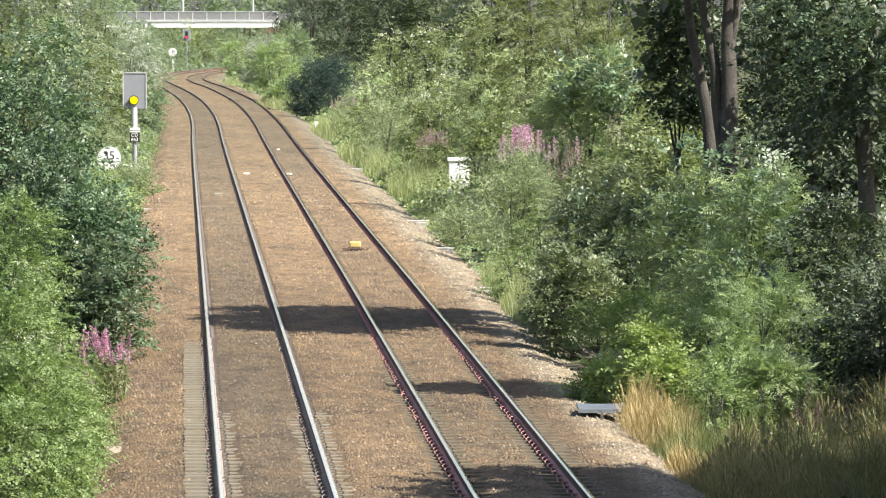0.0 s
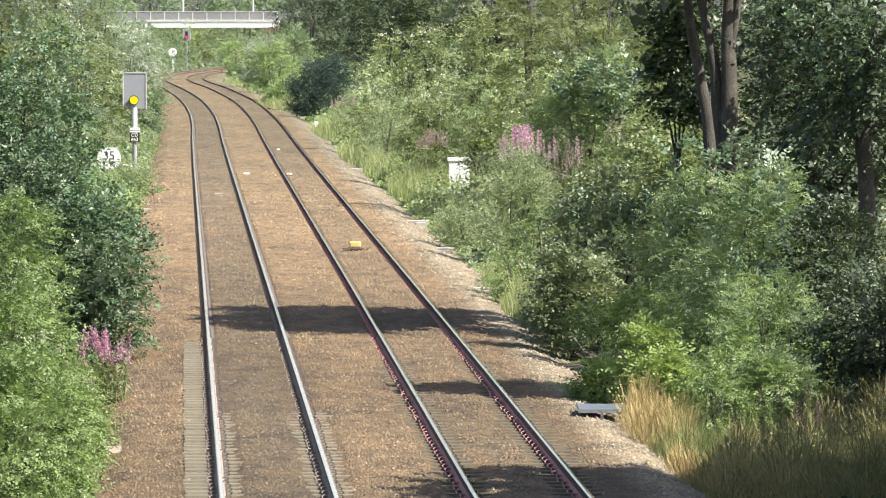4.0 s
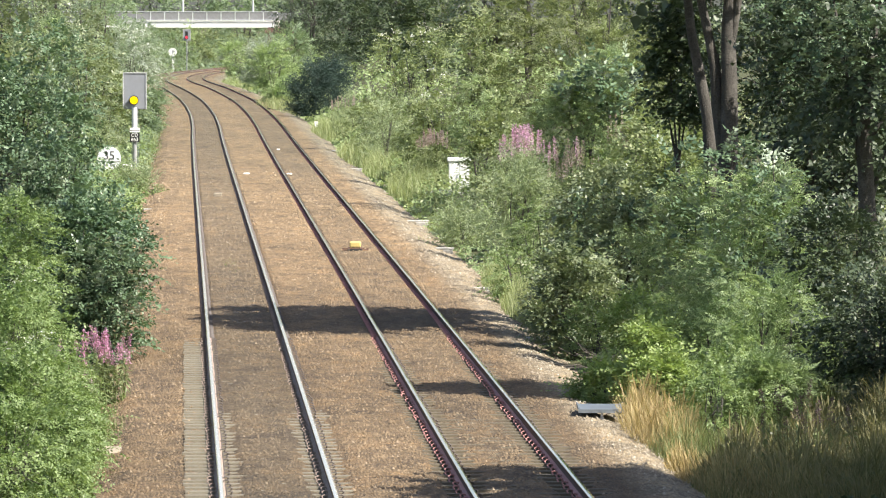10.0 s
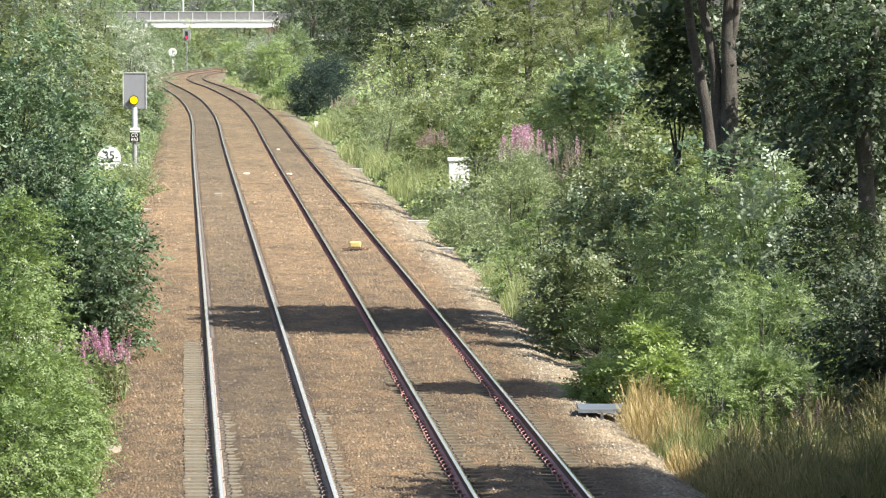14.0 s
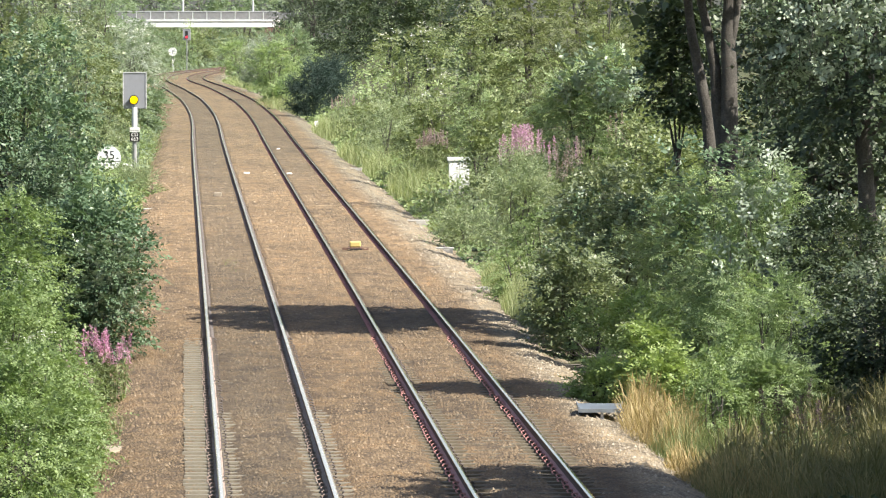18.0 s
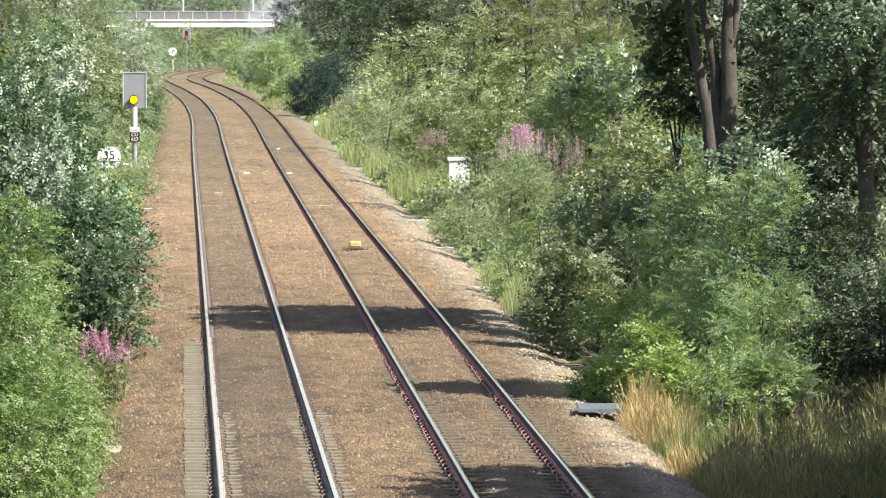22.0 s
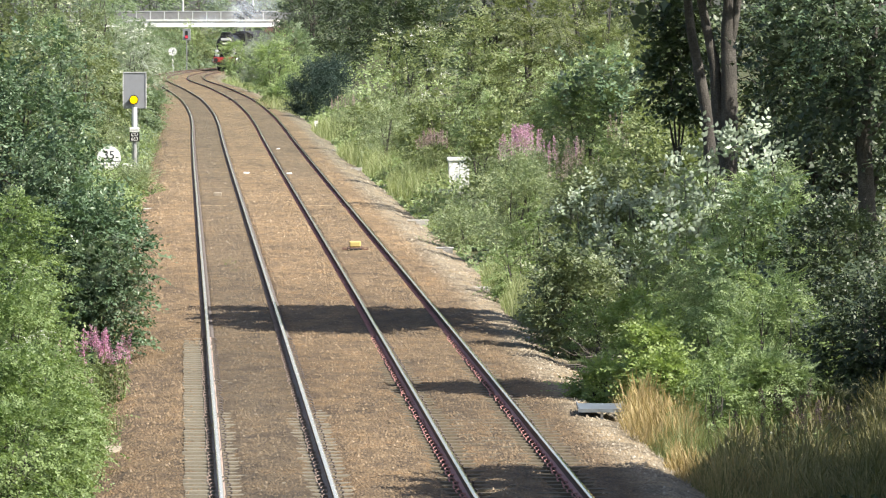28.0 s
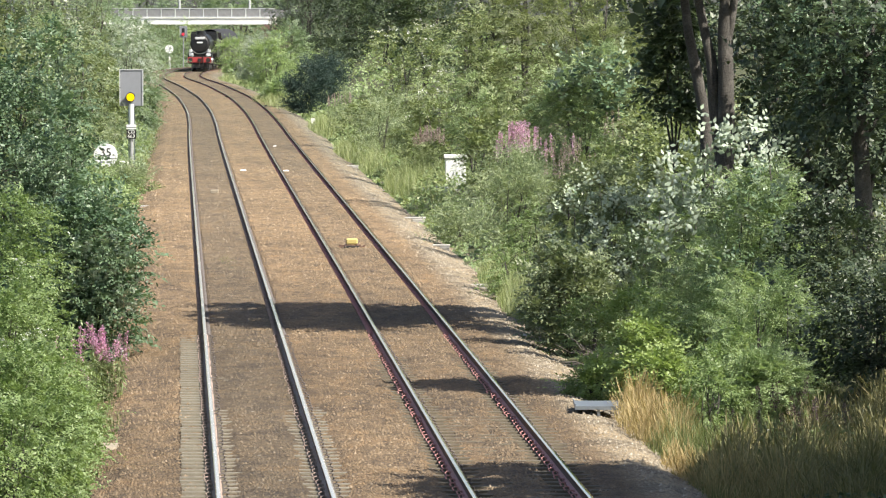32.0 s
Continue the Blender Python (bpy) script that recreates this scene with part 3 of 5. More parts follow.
def undergrowth(side, d0, d1, reach, n, seed, mat, height, label):
    """Low tangled growth that covers the bank from the ballast's edge outwards."""
    rng = np.random.default_rng(seed)
    d = rng.uniform(d0, d1, n)
    w = rng.random(n) ** 1.7 * reach
    u = R2 + 2.35 + w if side > 0 else L1 - 1.75 - w
    x = u + line_x(d)
    lump = 0.5 + 0.5 * np.sin(x * 1.7 + np.sin(d * 0.4) * 2) * np.sin(d * 0.55 + x * 0.6)
    h = height * (0.25 + 0.75 * lump) * smooth(-0.2, 1.2, w)
    z = ground_z(x, d) + h * rng.random(n) ** 0.4
    pos = np.stack([x, d, z], 1)
    out = unit(rng.normal(size=(n, 3)) * [1, 1, 0.4] + [0, -0.2, 0.6])
    s = 0.11 * max(0.8, (d0 + d1) / 2 / 170)
    v, f, _ = leaves(rng, pos, out, leaf_shape("single"), (s * 0.7, s * 1.4))
    tagged(new("undergrowth", raw_mesh("undergrowth", v, f, LEAF[mat])), label, "undergrowth", kind="stuff")


def front_places(seed, n, half, depth, z_low, z_high, x_shift=0.0):
    """Places on the outer face of a crown that looks down the line."""
    rng = np.random.default_rng(seed)
    q = rng.uniform(-0.9, 0.9, n)
    w = rng.uniform(-0.85, 0.85, n)
    return [(x_shift + a * half, -depth * math.sqrt(max(0.05, 1 - 0.8 * a * a - 0.6 * b * b)) - 0.05, (z_low + z_high) / 2 + b * (z_high - z_low) / 2) for a, b in zip(q, w)]


def brush_pile(x, d, seed):
    """Bare dead twigs at the foot of the bushes."""
    rng = np.random.default_rng(seed)
    base = thing("brush_pile", Matrix.Translation((x, d, gz(x, d))), "pile of bare grey dead twigs under the bushes", "dead branches")
    for i in range(26):
        a = rng.uniform(1.2, 5.0)
        l = rng.uniform(0.3, 0.75)
        p = np.array([rng.normal() * 0.25, rng.normal() * 0.8, rng.uniform(0, 0.35)])
        q = p + np.array([math.cos(a) * l, rng.normal() * 0.3, rng.uniform(-0.05, 0.35)])
        q[2] = max(q[2], 0.03)
        v, f = tube([p, (p + q) / 2 + rng.normal(size=3) * 0.05, q], [0.014, 0.01, 0.004], 5)
        child("twig", raw_mesh("twig", v, f, TWIG), base)

# ---- ground and track bed ----
def strip_mesh(name, ds, us, height, mat, tone=None):
    """A sheet that follows the line: rows at distances ds, columns at offsets us."""
    D, U = np.meshgrid(ds, us, indexing="ij")
    X = U + line_x(D) + wider(D) * smooth(L2 + 0.2, R1 - 0.2, U)
    v = np.stack([X, D, height(X, D, U)], -1).reshape(-1, 3)
    n, m = D.shape
    i = (np.arange(n - 1)[:, None] * m + np.arange(m - 1)[None]).ravel()
    me = raw_mesh(name, v, np.stack([i, i + 1, i + m + 1, i + m], 1), mat, smooth_on=True)
    if tone is not None:
        att = me.color_attributes.new("tone", "FLOAT_COLOR", "POINT")
        c = np.ones((n * m, 4), np.float32)
        c[:, :3] = tone(D, U).reshape(-1, 3)
        att.data.foreach_set("color", c.ravel())
    return me


_rng = np.random.default_rng(3)
_us = np.concatenate([[-3000, -1200, -500, -200, -90, -50, -30, -20], np.arange(-14, 20.1, 0.8), [24, 32, 50, 90, 200, 500, 1200, 3000]])
_ds = np.concatenate([[-400, -150, -60, 0, 40], np.arange(60, 300, 1.5), np.arange(300, 700, 4), np.arange(700, 1400, 25), [1400, 1700, 2300, 3200, 4800]])


def ground_height(X, D, U):
    z = ground_z(X, np.minimum(D, 1400)) + _rng.normal(size=X.shape) * 0.04 * (np.abs(U) < 25)
    return np.where((U > L1 - 1.9) & (U < R2 + 2.2), z - 0.12, z)


ground = new("ground", strip_mesh("ground", _ds, _us, ground_height, EARTH))
tagged(ground, "grassy earth of the verges and banks", "ground", kind="structure")


def bed_height(X, D, U):
    rail = np.minimum.reduce([np.abs(U - r) for r in (L1, L2, R1, R2)])
    inner = np.where(U < L1, smooth(114, 122, D), np.where(U < L2 + 0.4, smooth(92, 100, D), smooth(104, 116, D)))
    z = -0.185 + 0.045 * smooth(0.2, 0.4, rail) * ((U < L1) == False)
    z = np.maximum(z, -0.185 + (0.042 + 0.034 * smooth(116, 126, D)) * inner * smooth(0.08, 0.125, rail))
    near = 1 - smooth(90, 104, D)
    z = z - 0.02 * near * ((U > R1 - 0.2) & (U < R2 + 0.5))
    z = np.where((U < L1) & (D < 116), z - 0.012, z)
    out = np.maximum(L1 - U, U - R2)
    z = z - 0.03 * smooth(0.5, 1.0, out) - 0.27 * smooth(1.1, 2.3, out)
    lump = 0.02 * np.sin(U * 2.1 + D * 0.35) * np.sin(D * 0.5 + 1.3) * smooth(0.8, 1.5, out)
    return z + lump + line_z(D) + _rng.normal(size=X.shape) * np.where(rail < 0.2, 0.005, 0.012)


def bed_tone(D, U):
    """Rust and oil along the rails, cleaner stone on the outer shoulder; lighter with distance, less red far off."""
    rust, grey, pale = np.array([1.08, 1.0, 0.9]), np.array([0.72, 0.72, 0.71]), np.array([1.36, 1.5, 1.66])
    n = np.sin(D * 0.13 + U) * 0.25 + np.sin(D * 0.37 + 2 * U + 1) * 0.2
    four = smooth(0.95, 0.6, np.abs(U - LEFT_C)) * (0.8 + 0.25 * n)
    fourr = smooth(0.95, 0.6, np.abs(U - RIGHT_C)) * (0.3 + 0.35 * smooth(215, 245, D))
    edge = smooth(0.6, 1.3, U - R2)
    # tone between the shoulders rises with distance, with a slow ripple
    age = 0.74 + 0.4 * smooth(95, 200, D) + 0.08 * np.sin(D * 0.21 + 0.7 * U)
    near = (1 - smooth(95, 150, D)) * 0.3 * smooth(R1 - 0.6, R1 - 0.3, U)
    w = np.clip(np.maximum(four, np.maximum(fourr, near)), 0, 1)[..., None]
    c = rust * (1 - w) + grey * w
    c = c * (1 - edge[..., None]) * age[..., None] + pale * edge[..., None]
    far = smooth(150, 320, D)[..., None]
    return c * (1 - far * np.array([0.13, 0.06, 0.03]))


_bu = np.arange(L1 - 2.3, R2 + 2.61, 0.11)
_bu = _bu[np.min([np.abs(_bu - r) for r in (L1, L2, R1, R2)], axis=0) > 0.17]
_bu = np.sort(np.concatenate([_bu] + [[r - 0.13, r - 0.075, r + 0.075, r + 0.13] for r in (L1, L2, R1, R2)]))
_bd = np.concatenate([np.arange(-60, 68, 8.0), np.arange(68, 150, 0.28), np.arange(150, 320, 0.9), np.arange(320, 900, 3.0)])
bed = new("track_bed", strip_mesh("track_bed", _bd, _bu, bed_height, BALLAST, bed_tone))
tagged(bed, "rust-brown stone ballast under two railway tracks", "ballast", kind="structure")


def loose_stones():
    rng = np.random.default_rng(11)
    n = 42000
    d = 72 + rng.random(n) * rng.random(n) ** 0.8 * 210
    u = rng.uniform(L1 - 1.9, R2 + 2.2, n)
    rail = np.minimum.reduce([np.abs(u - r) for r in (L1, L2, R1, R2)])
    keep = (rail > 0.16) & ((rail > 0.36) | (d > 112) | (rng.random(n) < 0.22))
    d, u = d[keep], u[keep]
    n = len(d)
    X = u + line_x(d) + wider(d) * smooth(L2 + 0.2, R1 - 0.2, u)
    z = bed_height(X, d, u)
    octa = np.array([(1, 0, -0.4), (0, 1, -0.4), (-1, 0, -0.4), (0, -1, -0.4), (0.2, 0.1, 0.8)], float)
    f = np.array([(0, 1, 4), (1, 2, 4), (2, 3, 4), (3, 0, 4)])
    a = rng.uniform(0, 6.28, n)
    s = rng.uniform(0.012, 0.03, (n, 1, 1)) * rng.uniform(0.6, 1.3, (n, 5, 1)) * (1 + np.clip(d - 110, 0, 150) / 220)[:, None, None]
    p = octa[None] * s
    ca, sa = np.cos(a)[:, None], np.sin(a)[:, None]
    q = np.stack([p[..., 0] * ca - p[..., 1] * sa, p[..., 0] * sa + p[..., 1] * ca, p[..., 2]], -1)
    v = q + np.stack([X, d, z + 0.008], 1)[:, None]
    tri = f[None] + (np.arange(n) * 5)[:, None, None]
    ob = new("ballast_stones", raw_mesh("ballast_stones", v.reshape(-1, 3), tri.reshape(-1, 3), PEBBLE))
    att = ob.data.color_attributes.new("tone", "FLOAT_COLOR", "POINT")
    c = np.ones((n * 5, 4), np.float32)
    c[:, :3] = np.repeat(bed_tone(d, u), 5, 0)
    att.data.foreach_set("color", c.ravel())
    tagged(ob, "loose brown and grey ballast stones", "stones", kind="stuff")


loose_stones()


# ---- tracks ----
def rail_mesh(offset, mat_top, mat_foot):
    prof = np.array([(-0.07, -0.16), (0.07, -0.16), (0.07, -0.148), (0.012, -0.13), (0.01, -0.045), (0.035, -0.034), (0.035, -0.005), (0.031, 0.0),
                     (-0.031, 0.0), (-0.035, -0.005), (-0.035, -0.034), (-0.01, -0.045), (-0.012, -0.13), (-0.07, -0.148)])
    ds = np.concatenate([np.arange(-60, 300, 6.0), np.arange(300, 760, 3.0), np.arange(760, 1000, 12.0)])
    k = len(prof)
    x, z = line_x(ds) + offset + (wider(ds) if offset > L2 + 0.5 else 0.0), line_z(ds)
    v = np.stack([x[:, None] + prof[None, :, 0], np.repeat(ds[:, None], k, 1), z[:, None] + prof[None, :, 1]], -1).reshape(-1, 3)
    f, idx = [], []
    for i in range(len(ds) - 1):
        for j in range(k):
            f.append((i * k + j, i * k + (j + 1) % k, (i + 1) * k + (j + 1) % k, (i + 1) * k + j))
            idx.append(1 if j in (6, 7, 8) else 2 if j in (1, 2, 12, 13) else 0)
    return raw_mesh("rail", v, np.array(f)[:, ::-1], [RUST, mat_top, mat_foot], idx)


def bm_mesh(name, bm, mat):
    me = bpy.data.meshes.new(name)
    bm.to_mesh(me)
    bm.free()
    me.materials.append(mat)
    return me


def sleeper_mesh(mat):
    bm = bmesh.new()
    box(bm, -1.25, 1.25, -0.13, 0.13, -0.2, 0.0)
    for v in bm.verts:
        if v.co.z > -0.1:
            v.co.y *= 0.72
            v.co.x *= 0.99
    return bm_mesh("sleeper", bm, mat)


def clip_mesh(mat):
    """A bent spring clip that bears on the foot of a rail."""
    v, f = tube([(0.03, -0.05, 0.0), (0.03, -0.02, 0.04), (0.07, 0.0, 0.048), (0.105, 0.025, 0.034), (0.085, 0.06, 0.0)], [0.012] * 5, 5)
    return raw_mesh("rail_clip", v, f, mat)


def track(centre, label, mat_top, clip_mat, first, conc):
    base = thing("railway_track", Matrix.Identity(4), label, "railway track")
    for r in (-0.7525, 0.7525):
        child("rail", rail_mesh(centre + r, mat_top, clip_mat), base, label="steel rail with bright worn head")
    sm, cm, cd = sleeper_mesh(conc), clip_mesh(clip_mat), clip_mesh(CLIP_DARK)
    rng = np.random.default_rng(int(centre * 10))

    def mid(d):
        return float(line_x(d)) + centre + (float(wider(d)) if centre > L2 else 0.0)

    far = [(mid(q), q, -0.162) for q in np.arange(-30, 70.5, 0.65)]
    for i in range(720):
        d = first + 0.65 * i
        x, z = mid(d), float(line_z(d)) - 0.162
        a = math.atan2(float(line_x(d + 1) - line_x(d - 1)), 2.0)
        if i < 290:
            s = child("sleeper", sm, base, (x + rng.normal() * 0.012, d + rng.normal() * 0.01, z + rng.normal() * 0.003))
            s.rotation_euler = (0, 0, -a + rng.normal() * 0.006)
            if i < 72:
                for r in (-0.7525, 0.7525):
                    for side in (-1, 1):
                        c = child("rail_clip", cm if side < 0 else cd, s, (r + side * 0.045, 0, 0.0))
                        c.rotation_euler = (0, 0, 0 if side > 0 else math.pi)
        else:
            far.append((x, d, z))
    b = np.array([(sx, sy, sz) for sx in (-1.25, 1.25) for sy in (-0.11, 0.11) for sz in (-0.2, 0.0)])
    q = np.array([(0, 1, 3, 2), (4, 6, 7, 5), (0, 4, 5, 1), (2, 3, 7, 6), (1, 5, 7, 3)])
    v, f = merge([(b + np.array(p), q) for p in far])
    # clips too far off to pick apart, joined
    cb = np.array([(sx, sy, sz) for sx in (0.03, 0.125) for sy in (-0.06, 0.06) for sz in (0.0, 0.075)])
    cb[(cb[:, 0] > 0.1) & (cb[:, 2] > 0), 2] = 0.045
    cq = np.array([(0, 4, 5, 1), (2, 3, 7, 6), (1, 5, 7, 3), (4, 6, 7, 5), (0, 1, 3, 2)])
    for side, cmat in ((-1, clip_mat), (1, CLIP_DARK)):
        cl = []
        for i in range(72, 860):
            d = first + 0.65 * i
            for r in (-0.7525, 0.7525):
                cl.append((cb * np.array([side, 1, 1]) + np.array((mid(d) + r, d, float(line_z(d)) - 0.162)), cq))
        cv, cf = merge(cl)
        tagged(child("far_clip_rail", raw_mesh("far_clip_rail", cv, cf, cmat), base), kind="stuff")
    ob = child("far_sleepers", raw_mesh("far_sleepers", v, f, conc), base)
    tagged(ob, kind="stuff")


track(LEFT_C, "railway track with bright polished rails on concrete sleepers", RAIL_TOP, CLIP_L, 71.0, CONCRETE)
track(RIGHT_C, "railway track with duller rails and red-rusted clips", RAIL_DULL, CLIP_R, 71.3, STAINED)


# ---- things beside the line ----
def colour_light_signal(x, d, lens_mat, lens_z, label, name_text="", scale=1.0, head=(0.92, 1.5), post=2.85):
    base = thing("railway_signal", Matrix.Translation((x, d, gz(x, d) + 0.05)), label, "railway signal")
    w, h = head
    part("base_plate", boxes((-0.2, 0.2, -0.2, 0.2, -0.3, 0.06)), PALE_CONC, base, "concrete foot", 0.01)
    part("lower_post", rods(((0, 0, 0), (0, 0, post * 0.62), 0.085 if name_text else 0.06)), POST, base, "grey post")
    part("upper_post", rods(((0, 0, post * 0.62), (0, 0, post), 0.1 if name_text else 0.06)), WHITE if name_text else POST, base, "pale upper post")
    bm = boxes((-w / 2, w / 2, -0.02, 0.02, post - 0.06, post + h))
    bd = part("backboard", bm, GREY, base, "dark grey backboard", 0.012)
    e = 0.035
    part("rim", boxes((-w / 2 - e, -w / 2, -0.05, 0.03, post - 0.06, post + h), (w / 2, w / 2 + e, -0.05, 0.03, post - 0.06, post + h),
                      (-w / 2 - e, w / 2 + e, -0.05, 0.03, post + h, post + h + e)), LIGHTGREY, bd)
    lx = -0.03 * scale
    part("lens_housing", rods(((lx, 0.0, post + lens_z), (lx, -0.14, post + lens_z), 0.18), seg=24), BLACK_MATT, base, "black lens housing")
    part("lens", rods(((lx, -0.141, post + lens_z), (lx, -0.155, post + lens_z), 0.155, 0.14), seg=24), lens_mat, base, "lit lens")
    hood = rods(((lx, -0.14, post + lens_z + 0.02), (lx, -0.34, post + lens_z + 0.0), 0.19), seg=24)
    bmesh.ops.delete(hood, geom=[v for v in hood.verts if v.co.z < post + lens_z - 0.14], context="VERTS")
    bmesh.ops.delete(hood, geom=[f for f in hood.faces if abs(f.normal.y) > 0.8], context="FACES_ONLY")
    part("hood", hood, BLACK_MATT, base, "black hood above the lens")
    if not name_text:
        part("lamp_panel", boxes((-0.19, 0.13, -0.035, -0.021, post + 0.12, post + 0.95)), BLACK_MATT, bd, "black lamp panel", 0.005)
    if name_text:
        part("telephone_sign", boxes((-0.2, 0.2, -0.13, -0.11, 1.78, 1.96)), WHITE, base, "white sign with a black line", 0.004)
        part("sign_line", boxes((-0.2, 0.2, -0.136, -0.131, 1.84, 1.86)), BLACK_MATT, base)
        pl = part("number_plate", boxes((-0.2, 0.2, -0.13, -0.11, 1.38, 1.76)), BLACK_MATT, base, "black plate with white letters", 0.004)
        for i, s in enumerate(name_text.split()):
            text_mesh(s, 0.2, WHITE, "lettering", pl, pose(0, -0.135, 1.66 - 0.18 * i, 90))
        part("ladder", rods(*[((-0.12, 0.16, 0.3 * i), (0.12, 0.16, 0.3 * i), 0.012) for i in range(1, 9)], ((-0.12, 0.16, 0), (-0.12, 0.16, 2.8), 0.016),
                            ((0.12, 0.16, 0), (0.12, 0.16, 2.8), 0.016), seg=6), GALV, base, "steel ladder")
    return base


SIG_YELLOW = glow_mat("yellow_lamp", (1.0, 0.68, 0.0), 1.0)
SIG_RED = glow_mat("red_lamp", (0.8, 0.06, 0.09), 0.55)
colour_light_signal(-12.58, 241.0, SIG_YELLOW, 0.3, "grey railway signal on a post showing yellow", "CD 663", head=(0.9, 1.4), post=2.78)
colour_light_signal(-27.75, 640.0, SIG_RED, 0.3, "distant railway signal on a thin post showing red", head=(0.75, 1.15), post=3.45)


def disc_sign(x, d, z, r, text, label):
    base = thing("speed_sign", Matrix.Translation((x, d, gz(x, d))), label, "railway sign")
    h = z - gz(x, d)
    part("post", rods(((0, 0.05, -0.2), (0, 0.05, h), 0.04)), LIGHTGREY, base)
    part("disc", rods(((0, 0.02, h), (0, -0.01, h), r), seg=40), WHITE, base, "round white face")
    if text:
        text_mesh(text, r * 1.0, BLACK_MATT, "numerals", base, pose(0, -0.015, h + 0.22 * r, 90))
        part("bar", boxes((-r * 0.93, r * 0.93, -0.016, -0.011, h - 0.3 * r, h - 0.25 * r)), BLACK_MATT, base)
        part("lower_mark", boxes((-r * 0.5, -r * 0.06, -0.016, -0.011, h - 0.66 * r, h - 0.48 * r), (r * 0.06, r * 0.5, -0.016, -0.011, h - 0.66 * r, h - 0.48 * r)), GREY, base, "worn dark marks under the line")
    else:
        part("mark", boxes((-r * 0.12, r * 0.12, -0.016, -0.011, h - 0.5 * r, h + 0.4 * r), (r * 0.2, r * 0.42, -0.016, -0.011, h - 0.1 * r, h + 0.5 * r)), GREY, base)


disc_sign(-13.18, 233.0, 0.62, 0.47, "35", "round white speed sign with black figures 35")
disc_sign(-29.3, 640.0, 2.2, 0.45, "", "small distant round white railway sign")


def cabinet(x, d, w, h, label):
    base = thing("equipment_cabinet", Matrix.Translation((x, d, gz(x, d))), label, "cabinet")
    part("plinth", boxes((-w / 2 - 0.04, w / 2 + 0.04, -0.3, 0.3, -0.3, 0.1)), PALE_CONC, base, "concrete plinth", 0.01)
    part("body", boxes((-w / 2, w / 2, -0.25, 0.25, 0.1, h - 0.14)), WHITE, base, "", 0.012)
    part("roof", boxes((-w / 2 - 0.05, w / 2 + 0.05, -0.31, 0.31, h - 0.136, h)), WHITE, base, "overhanging white lid", 0.02)
    for s in (-1, 1):
        door = part("door", boxes((s * w / 4 - w / 4 + 0.025, s * w / 4 + w / 4 - 0.025, -0.27, -0.253, 0.16, h - 0.2)), WHITE, base, "", 0.006)
        part("handle", boxes((s * 0.06 - 0.012, s * 0.06 + 0.012, -0.3, -0.271, h * 0.45, h * 0.55)), GALV, door)


cabinet(0.57, 212.0, 0.74, 1.36, "white metal equipment cabinet beside the line")
cabinet(-12.62, 236.0, 0.26, 0.58, "small white box at the foot of the signal")


def yellow_magnet(d):
    x = right_x(d)
    base = thing("track_magnet", Matrix.Translation((x, d, -0.115)), "yellow track magnet on a dark frame between the rails", "track equipment")
    part("frame", boxes((-0.36, 0.36, -0.5, -0.4, 0, 0.04), (-0.36, 0.36, 0.4, 0.5, 0, 0.04), (-0.2, -0.12, -0.5, 0.5, 0.04, 0.07), (0.12, 0.2, -0.5, 0.5, 0.04, 0.07)), RUST, base,
         "rusty steel frame", 0.006)
    part("housing", boxes((-0.155, 0.155, -0.22, 0.22, 0.07, 0.23)), YELLOW, base, "yellow housing", 0.03)
    part("ramp", boxes((-0.2, 0.2, -0.7, -0.52, 0, 0.05)), BLACK_MATT, base, "", 0.01)


yellow_magnet(161.0)


def cable_support(x, d, w, label):
    base = thing("cable_support", Matrix.Translation((x, d, gz(x, d) + 0.14)), label, "cable support", "cable supports along the ballast")
    h = 0.2
    part("tray", boxes((-w / 2, w / 2, -0.5, 0.9, h, h + 0.03), (-w / 2, -w / 2 + 0.02, -0.5, 0.9, h + 0.031, h + 0.06), (w / 2 - 0.02, w / 2, -0.5, 0.9, h + 0.031, h + 0.06),
                       (-w / 2, w / 2, -0.52, -0.5, h - 0.025, h + 0.03)), GALV, base, "galvanised steel tray")
    for px in (-0.02, w / 2 - 0.06):
        part("leg", boxes((px, px + 0.05, -0.46, -0.41, -0.2, h - 0.001)), LIGHTGREY, base)


cable_support(2.56, 95.5, 0.76, "low grey steel cable tray beside the ballast")


def slab(x, d, w, z, label):
    base = thing("trough_slab", Matrix.Translation((x, d, z)), label, "concrete slab", "slabs along the ballast edge")
    part("lid", boxes((-w / 2, w / 2, -0.2, 0.2, 0.0, 0.05)), PALE_CONC, base, "", 0.012)
    part("block", boxes((-w * 0.1, w * 0.45, -0.26, 0.26, -0.35, -0.002)), PALE_CONC, base, "", 0.015)


for _x, _d, _w in ((1.6, 119, 0.4), (0.93, 141.0, 0.45), (0.05, 165.0, 0.5), (-0.79, 187.0, 0.7), (-3.67, 250.0, 0.5), (-5.05, 283.0, 0.6), (-7.28, 332.0, 0.6), (-9.9, 198.0, 0.3), (-10.0, 176.0, 0.3)):
    slab(_x, _d, _w, gz(_x, _d) + 0.16, "pale concrete trough slab at the ballast edge")

for _x, _d, _w, _m, _l in ((-7.91, 237.6, 0.24, WHITE, "small white plastic marker between the tracks"), (-6.17, 237.0, 0.22, WHITE, "small white marker between the rails"),
                           (-7.82, 280.0, 0.16, WHITE, "scrap of white plastic on the ballast"), (-7.95, 208.3, 0.28, ROCK, "small grey box between the rails")):
    _b = thing("marker" if _m is WHITE else "junction_box", Matrix.Translation((_x, _d, -0.14)), _l, "marker" if _m is WHITE else "box")
    part("body", boxes((-_w / 2, _w / 2, -0.28, 0.28, -0.04, 0.07 if _m is WHITE else 0.15)), _m, _b, "", 0.02)

